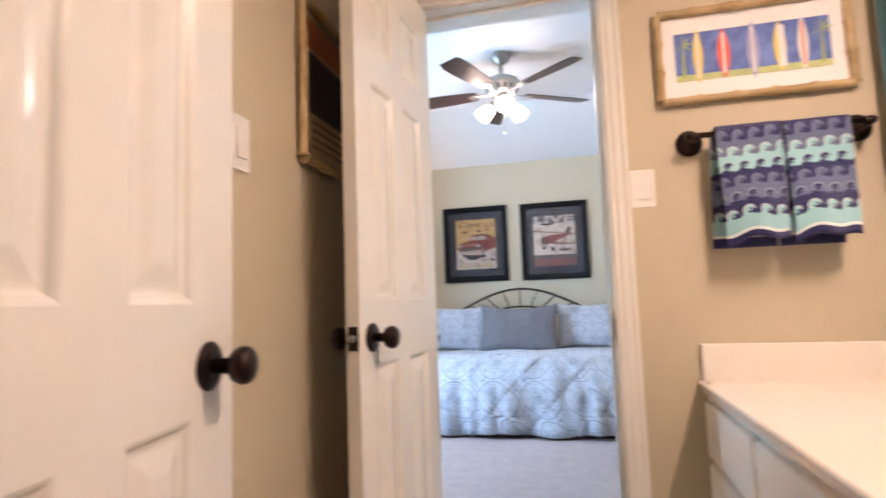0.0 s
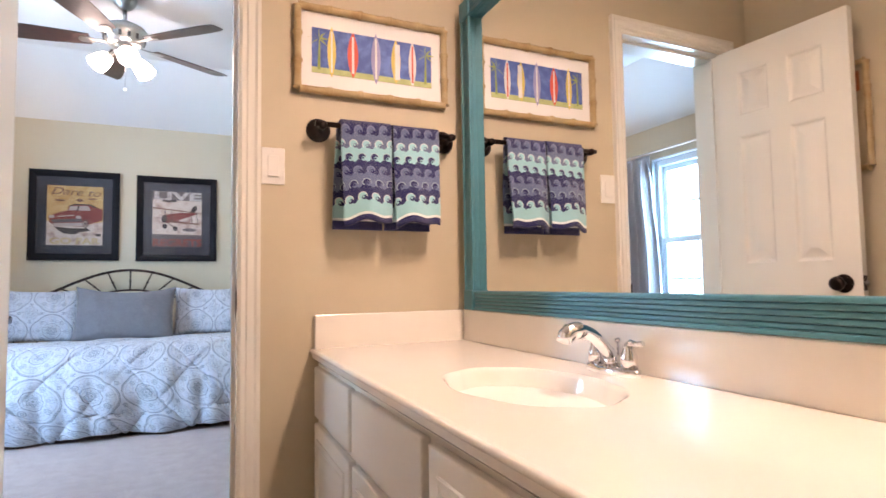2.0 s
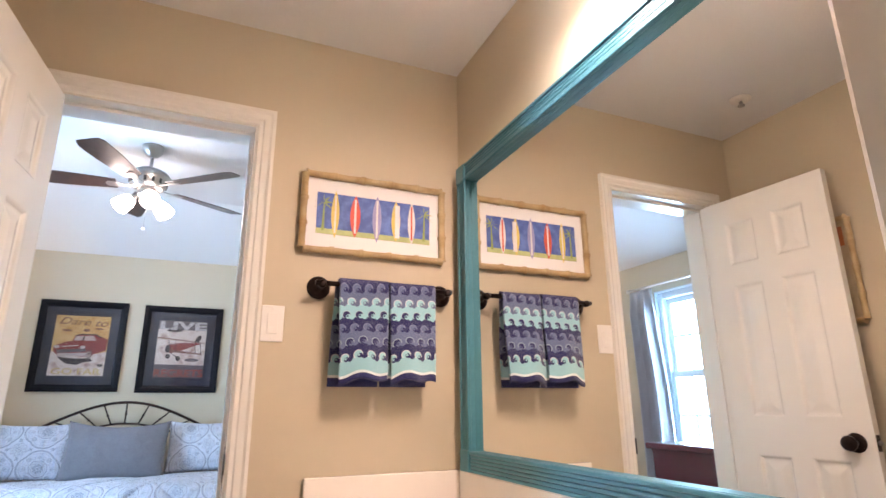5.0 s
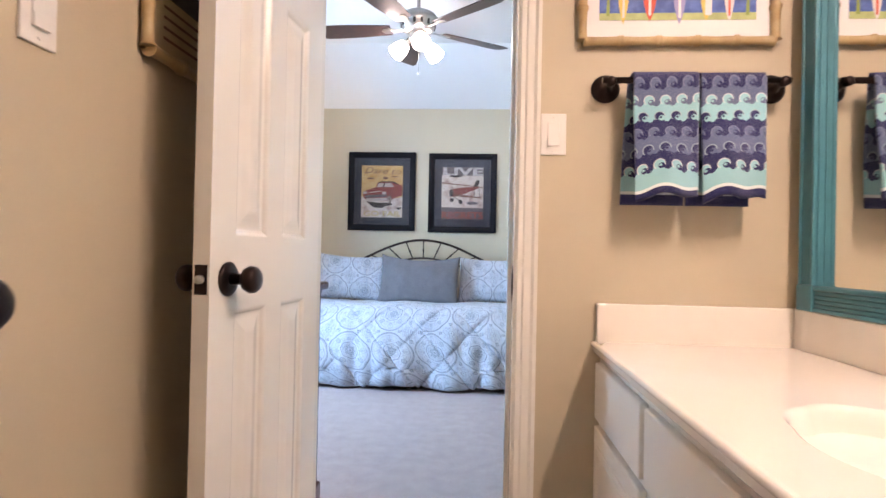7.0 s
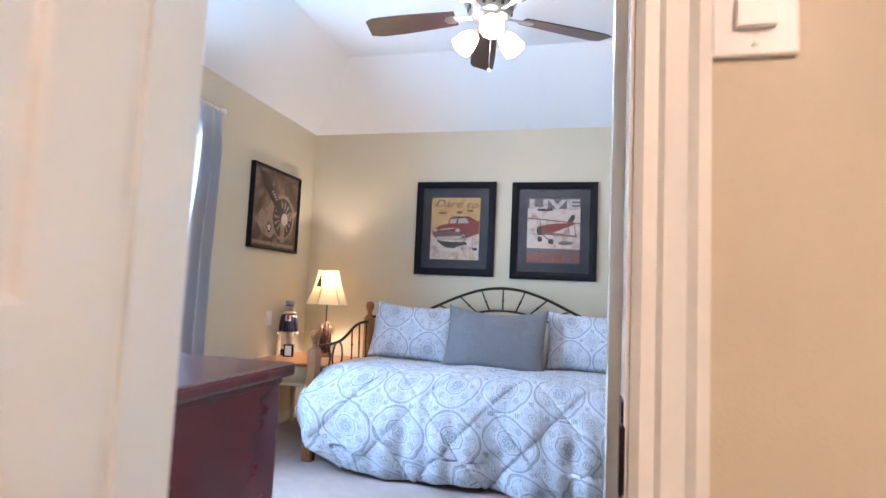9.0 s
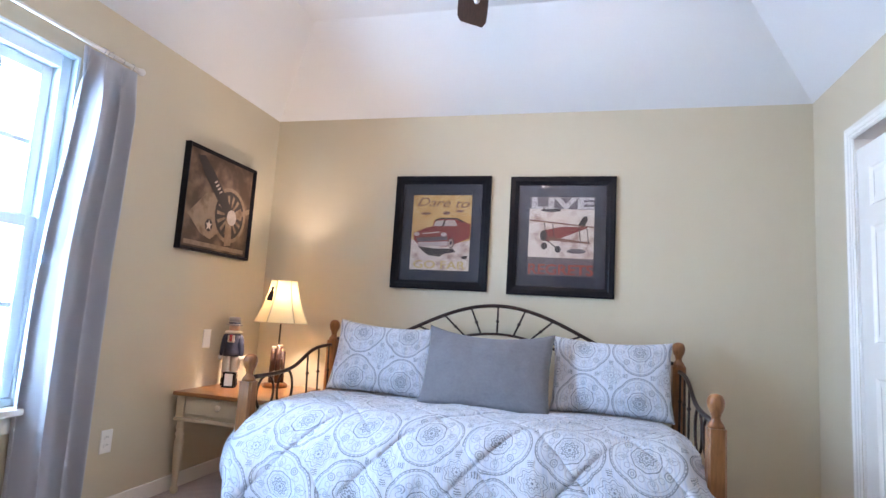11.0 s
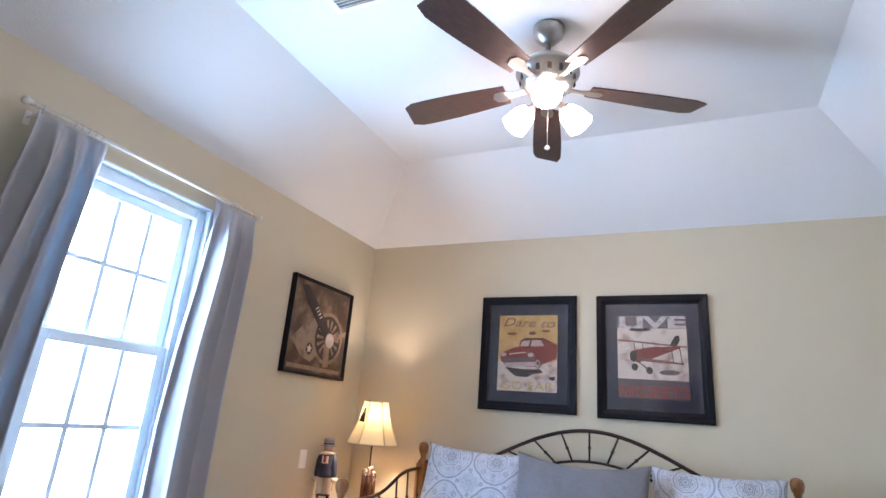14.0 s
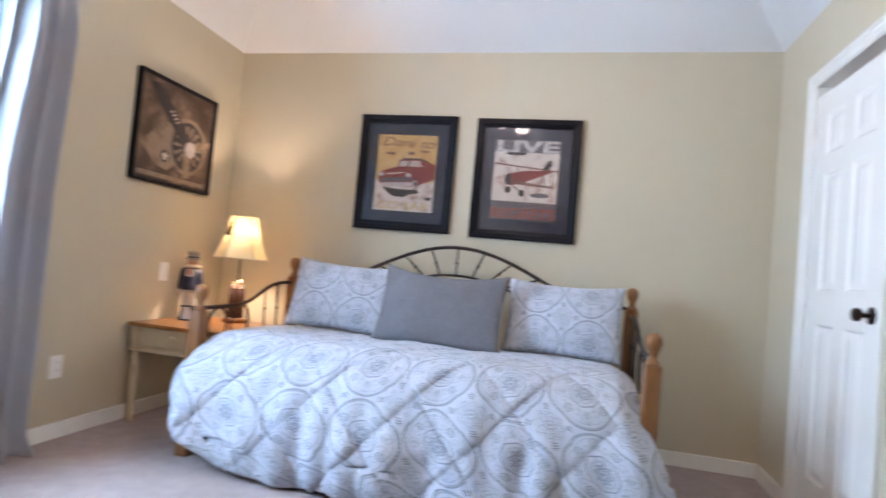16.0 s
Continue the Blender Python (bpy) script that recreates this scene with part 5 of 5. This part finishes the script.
for c in (0.055, 0.945):
    flat("palm_trunk", sp, ((c - 0.012, 0.08), (c + 0.012, 0.08), (c + 0.010, 0.75), (c, 0.75)), 0.0082, PALM, pw_, ph_)
    for k in range(7):
        a = math.pi * (k / 6 * 1.3 - 0.15)
        flat("palm_frond", sp, ((c + 0.004, 0.76), (c + 0.03 * math.cos(a + 0.15), 0.76 + 0.1 * math.sin(a + 0.15)), (c + 0.085 * math.cos(a), 0.72 + 0.26 * math.sin(a)), (c + 0.03 * math.cos(a - 0.15), 0.74 + 0.08 * math.sin(a - 0.15))), 0.0084 + k * 0.0002, PALM, pw_, ph_)

bp = thing("bamboo_picture", "tall picture in a golden bamboo frame behind the door", "picture", facing((BL, 1.515, 1.66), (0, 1, 0)))
bamboo_frame(bp, 0.36, 0.42)
PARCH = ink("print_parchment", (0.46, 0.36, 0.22), 0.25, 14)
part("print", boxed(-0.17, -0.20, 0.002, 0.17, 0.20, 0.007), PARCH, bp)
part("dark_panel", boxed(-0.125, -0.075, 0.0072, 0.17, 0.09, 0.0078), DARK, bp)
part("orange_band", boxed(-0.15, 0.10, 0.0072, 0.17, 0.18, 0.0078), ink("print_rust", (0.42, 0.13, 0.04), 0.3), bp)
for k in range(4):
    part("text_bar", boxed(-0.11, -0.10 - k * 0.022, 0.0072, 0.08 + 0.02 * (k % 2), -0.094 - k * 0.022, 0.0077), SHADOWP, bp)

# ---- ceiling fan ----
fan = thing("ceiling_fan", "brushed nickel ceiling fan with dark walnut blades and lit shades", "ceiling fan", pose(-0.53, 4.15, 0) @ Matrix.Diagonal((1.04, 1.04, 1, 1)))
FB = 2.64
part("canopy", lathe(bmesh.new(), ((0.070, FZ - 0.0005), (0.070, FZ - 0.012), (0.062, FZ - 0.045), (0.035, FZ - 0.075), (0.018, FZ - 0.085)), None, 28), NICKEL, fan, "", True)
part("downrod", tube(bmesh.new(), [(0, 0, FZ - 0.08), (0, 0, FB + 0.10)], 0.012, 12), NICKEL, fan)
part("motor", lathe(bmesh.new(), ((0.03, FB + 0.125), (0.06, FB + 0.115), (0.115, FB + 0.085), (0.135, FB + 0.06), (0.137, FB + 0.045), (0.122, FB + 0.035), (0.108, FB - 0.010), (0.095, FB - 0.03), (0.06, FB - 0.04)), None, 36), NICKEL, fan, "", True)
for k in range(15):
    a = 2 * math.pi * k / 15
    bm = boxed(0.112, -0.008, FB - 0.008, 0.119, 0.008, FB + 0.030, bevel=0.001)
    part("vent_slot", bm, SLOT, fan).matrix_basis = pose(0, 0, 0, 0, 0, math.degrees(a))
for k in range(5):
    ang = 104 + 72 * k
    bm = bmesh.new()
    n = 12
    out_ = []
    for j in range(n + 1):
        s = j / n
        out_.append((0.185 + 0.500 * s, (0.052 + 0.022 * math.sin(s * math.pi * 0.62)) * (1 if j < n else 0.78)))
    out_ += [(x + (0.012 if abs(x - 0.685) < 1e-6 else 0), -y) for x, y in out_[::-1]]
    slab(bm, out_, -0.003, 0.003)
    bl = part("blade", bm, WALNUT, fan)
    bl.matrix_basis = pose(0, 0, FB - 0.012, 0, 0, ang) @ pose(0, 0, 0, 12)
    bm = bmesh.new()
    slab(bm, [(0.09, -0.014), (0.15, -0.012), (0.20, -0.030), (0.235, -0.026), (0.25, 0.0), (0.235, 0.026), (0.20, 0.030), (0.15, 0.012), (0.09, 0.014)], -0.009, -0.0035)
    bi = part("blade_iron", bm, NICKEL, bl)
part("switch_housing", lathe(bmesh.new(), ((0.058, FB - 0.041), (0.060, FB - 0.075), (0.05, FB - 0.095), (0.03, FB - 0.11)), None, 28), NICKEL, fan, "", True)
for k in range(3):
    ang = 44 + 120 * k
    m = pose(0, 0, FB - 0.075, 0, 0, ang) @ Matrix.Translation((0.050, 0, 0)) @ pose(0, 0, 0, 0, 128)
    arm = part("light_arm", lathe(bmesh.new(), ((0.012, 0.0), (0.012, 0.03), (0.024, 0.035), (0.026, 0.05)), m, 14), NICKEL, fan, "", True)
    part("glass_shade", lathe(bmesh.new(), ((0.028, 0.045), (0.040, 0.06), (0.052, 0.09), (0.057, 0.125), (0.060, 0.15), (0.058, 0.154)), m, 20), BULB, arm, "lit frosted glass shade", True)
    part("bulb", lathe(bmesh.new(), ((0.050, 0.1545), (0.048, 0.160), (0.03, 0.168), (0.001, 0.170)), m, 20), BULBEND, arm, "glowing bulb end", True)
ch = part("pull_chain", tube(bmesh.new(), [(0.01, -0.02, FB - 0.10), (0.01, -0.02, FB - 0.325)], 0.0018, 6), NICKEL, fan)
bm = bmesh.new()
bmesh.ops.create_icosphere(bm, subdivisions=2, radius=0.011, matrix=Matrix.Translation((0.01, -0.02, FB - 0.332)))
part("pull_bob", bm, PLASTIC, ch, "white pull bob", True)

GREYM = mat("grey_duct", (0.30, 0.30, 0.30), 0.7)
vent = thing("ceiling_vent", "white slatted air vent in the ceiling", "vent", pose(-1.23, 3.636, FZ, 0, 0, 0))
bm = bmesh.new()
for d in ((-0.18, -0.10, -0.18 + 0.025, 0.10), (0.155, -0.10, 0.18, 0.10), (-0.155, -0.10, 0.155, -0.078), (-0.155, 0.078, 0.155, 0.10)):
    box(bm, d[0], d[1], -0.008, d[2], d[3], -0.001)
part("frame", bm, PLASTIC, vent)
part("backing", boxed(-0.156, -0.079, -0.0025, 0.156, 0.079, -0.001), GREYM, vent)
for k in range(9):
    y = -0.068 + k * 0.017
    part("slat", boxed(-0.155, -0.006, -0.0015, 0.155, 0.006, 0.0), PLASTIC, vent).matrix_basis = Matrix.Translation((0, y, -0.006)) @ pose(0, 0, 0, 35)

# ---- curtains ----
rod = thing("curtain_rod", "cream curtain rod with ball finials and ring clips", "curtain rod")
RXX, RZ, RY0, RY1 = L + 0.085, 2.240, 3.107, 4.365
part("rod", tube(bmesh.new(), [(RXX, RY0, RZ), (RXX, RY1, RZ)], 0.009, 12), RODM, rod)
for y, s in ((RY0, -1), (RY1, 1)):
    part("finial", lathe(bmesh.new(), ((0.009, 0.0), (0.013, 0.005), (0.010, 0.010), (0.017, 0.020), (0.019, 0.030), (0.014, 0.040), (0.001, 0.045)), Matrix.Translation((RXX, y, RZ)) @ pose(0, 0, 0, -90 * s), 16), RODM, rod, "", True)
for y in (RY0 + 0.03, RY1 - 0.03):
    bk = part("bracket", tube(bmesh.new(), [(L + 0.001, y, RZ - 0.03), (L + 0.04, y, RZ - 0.03), (L + 0.075, y, RZ - 0.024), (RXX, y, RZ - 0.012)], 0.005, 8), RODM, rod)
    part("bracket_plate", boxed(L + 0.0005, y - 0.012, RZ - 0.06, L + 0.005, y + 0.012, RZ, bevel=0.001), RODM, bk)
for y in (3.14, 3.27, 3.30, 3.33, 3.36, 3.39, 4.16, 4.18, 4.21, 4.27, 4.33):
    part("ring_clip", tube(bmesh.new(), [(RXX + 0.016 * math.cos(a), y + 0.003 * math.sin(3 * a), RZ - 0.004 + 0.018 * math.sin(a)) for a in [2 * math.pi * k / 16 for k in range(16)]], 0.0016, 6, True), NICKEL, rod)


def curtain(ya, yb, yc, yd, label, pleats, seed, puddle, turned=0.0):
    """ya..yb along the rod, yc..yd at the floor."""
    top = RZ - 0.022
    def f(s, t):
        z = top * (1 - t) + (0.006 if puddle else 0.02)
        k = smooth(0.0, 0.12, t)
        g = smooth(0.0, 0.55, t)
        y = (ya + (yb - ya) * s) * (1 - g) + (yc + (yd - yc) * s) * g
        ph = s * pleats * 2 * math.pi + seed + 0.5 * math.sin(t * 3 + seed)
        amp = 0.012 + 0.024 * k
        x = RXX + 0.004 + amp * math.sin(ph) + 0.008 * math.sin(ph * 2.3 + 1) * k + 0.008 * noise.noise(Vector((s * 4, t * 6, seed)))
        y += 0.016 * math.cos(ph) * k + 0.006 * noise.noise(Vector((s * 6, t * 5, seed + 9)))
        r = turned * (1 - smooth(0.0, 0.30, s)) * k
        x -= 0.075 * r
        y += 0.065 * r
        z -= 0.010 * (0.5 + 0.5 * math.sin(ph * 1.0)) * (1 - smooth(0, 0.03, t))
        if puddle and t > 0.955:
            q = (t - 0.955) / 0.045
            x += 0.035 * q * (0.5 + 0.5 * math.sin(ph * 0.7))
            y += 0.03 * q * (s - 0.3)
        return (max(x, L + 0.018), y, max(z, 0.006))
    return tagged(sheet("curtain", f, 110, 70, CURTAIN, thick=0.003), label, "curtain", "grey curtains")


curtain(4.05, 4.355, 3.955, 4.33, "grey satin curtain panel hanging to the carpet, gathered to one side", 3.1, 0.6, True, 1.0)
curtain(3.125, 3.43, 3.0, 3.375, "grey satin curtain panel hanging beside the window, gathered", 3.3, 2.0, True)

# ---- figurine on the nightstand ----
bm = bmesh.new()
lathe(bm, ((0.050, 0.0), (0.052, 0.010), (0.046, 0.016)), None, 16, 3)
for s in (-1, 1):
    lathe(bm, ((0.024, 0.017), (0.024, 0.034), (0.020, 0.045)), Matrix.Translation((s * 0.026, -0.006, 0)), 12, 3)
    lathe(bm, ((0.024, 0.046), (0.026, 0.09), (0.028, 0.15), (0.030, 0.19)), Matrix.Translation((s * 0.024, 0, 0)), 14, 1)
    lathe(bm, ((0.012, 0.0), (0.019, 0.02), (0.022, 0.06), (0.024, 0.10), (0.020, 0.125), (0.006, 0.135)), Matrix.Translation((s * 0.058, -0.004, 0.178)) @ pose(0, 0, 0, 0, -s * 9), 12, 0)
    lathe(bm, ((0.018, -0.025), (0.021, -0.015), (0.020, 0.0)), Matrix.Translation((s * 0.060, -0.004, 0.178)), 12, 1)
lathe(bm, ((0.050, 0.178), (0.052, 0.205), (0.044, 0.240), (0.052, 0.282), (0.050, 0.302), (0.030, 0.316)), None, 18, 0)


def tinted(index, *dims):
    n0 = len(bm.faces)
    box(bm, *dims, bevel=0.003)
    bm.faces.ensure_lookup_table()
    for f in bm.faces[n0:]:
        f.material_index = index


tinted(0, -0.044, 0.016, 0.095, 0.044, 0.046, 0.19)
tinted(1, -0.020, -0.056, 0.262, 0.020, -0.040, 0.306)
tinted(5, -0.009, -0.061, 0.268, 0.009, -0.0555, 0.309)
lathe(bm, ((0.030, 0.312), (0.058, 0.318), (0.050, 0.328), (0.026, 0.334)), None, 18, 1)
lathe(bm, ((0.022, 0.326), (0.030, 0.338), (0.032, 0.352), (0.028, 0.366)), None, 16, 2)
lathe(bm, ((0.050, 0.364), (0.051, 0.368), (0.036, 0.370), (0.034, 0.388)), None, 18, 4)
lathe(bm, ((0.0345, 0.371), (0.0355, 0.372), (0.0355, 0.383), (0.0345, 0.384)), None, 18, 0)
lathe(bm, ((0.034, 0.3885), (0.036, 0.412), (0.030, 0.415)), None, 18, 4)
fig = tagged(new("figurine", finish("figurine", bm, (mat("navy_coat", (0.018, 0.022, 0.045), 0.5, vary=0.2), mat("cream_cloth", (0.62, 0.54, 0.42), 0.6, vary=0.12), mat("painted_face", (0.52, 0.30, 0.20), 0.5), DARK, mat("grey_hat", (0.30, 0.27, 0.25), 0.6), mat("red_tie", (0.40, 0.03, 0.03), 0.6)))), "painted carved figurine in a navy coat and grey hat", "figurine")
fig.matrix_basis = pose(-2.294, 5.37, NT, 0, 0, 20) @ Matrix.Scale(1.045, 4)
lan = thing("mini_lantern", "small dark lantern with a pale face beside the figurine", "lantern", pose(-2.234, 5.285, NT, 0, 0, 15))
bm = bmesh.new()
for d in ((-0.035, -0.035, -0.027, 0.035), (0.027, -0.035, 0.035, 0.035)):
    for y in (-0.018, 0.010):
        box(bm, d[0], y, 0.008, d[2], y + 0.008, 0.085)
box(bm, -0.038, -0.022, 0.0, 0.038, 0.022, 0.0079), box(bm, -0.038, -0.022, 0.0851, 0.038, 0.022, 0.093)
part("cage", bm, BLACKF, lan)
part("face", boxed(-0.026, -0.012, 0.009, 0.026, 0.008, 0.084), MATW, lan, "pale glass face")

plate = thing("blank_wall_plate", "white cable plate on the wall behind the figurine", "wall plate", facing((L, 5.24, 0.865), (0, 1, 0)))
part("plate", boxed(-0.035, -0.0575, 0.0, 0.035, 0.0575, 0.006, bevel=0.0025), PLASTIC, plate)
sens = thing("ceiling_sprinkler", "small round tan fitting on the bathroom ceiling", "ceiling fitting", pose(-0.47, 1.52, BH))
part("escutcheon", lathe(bmesh.new(), ((0.045, -0.0005), (0.044, -0.006), (0.030, -0.012), (0.012, -0.014)), None, 24), RODM, sens, "", True)
part("head", lathe(bmesh.new(), ((0.008, -0.0142), (0.008, -0.03), (0.016, -0.032), (0.016, -0.035)), None, 14), NICKEL, sens, "", True)
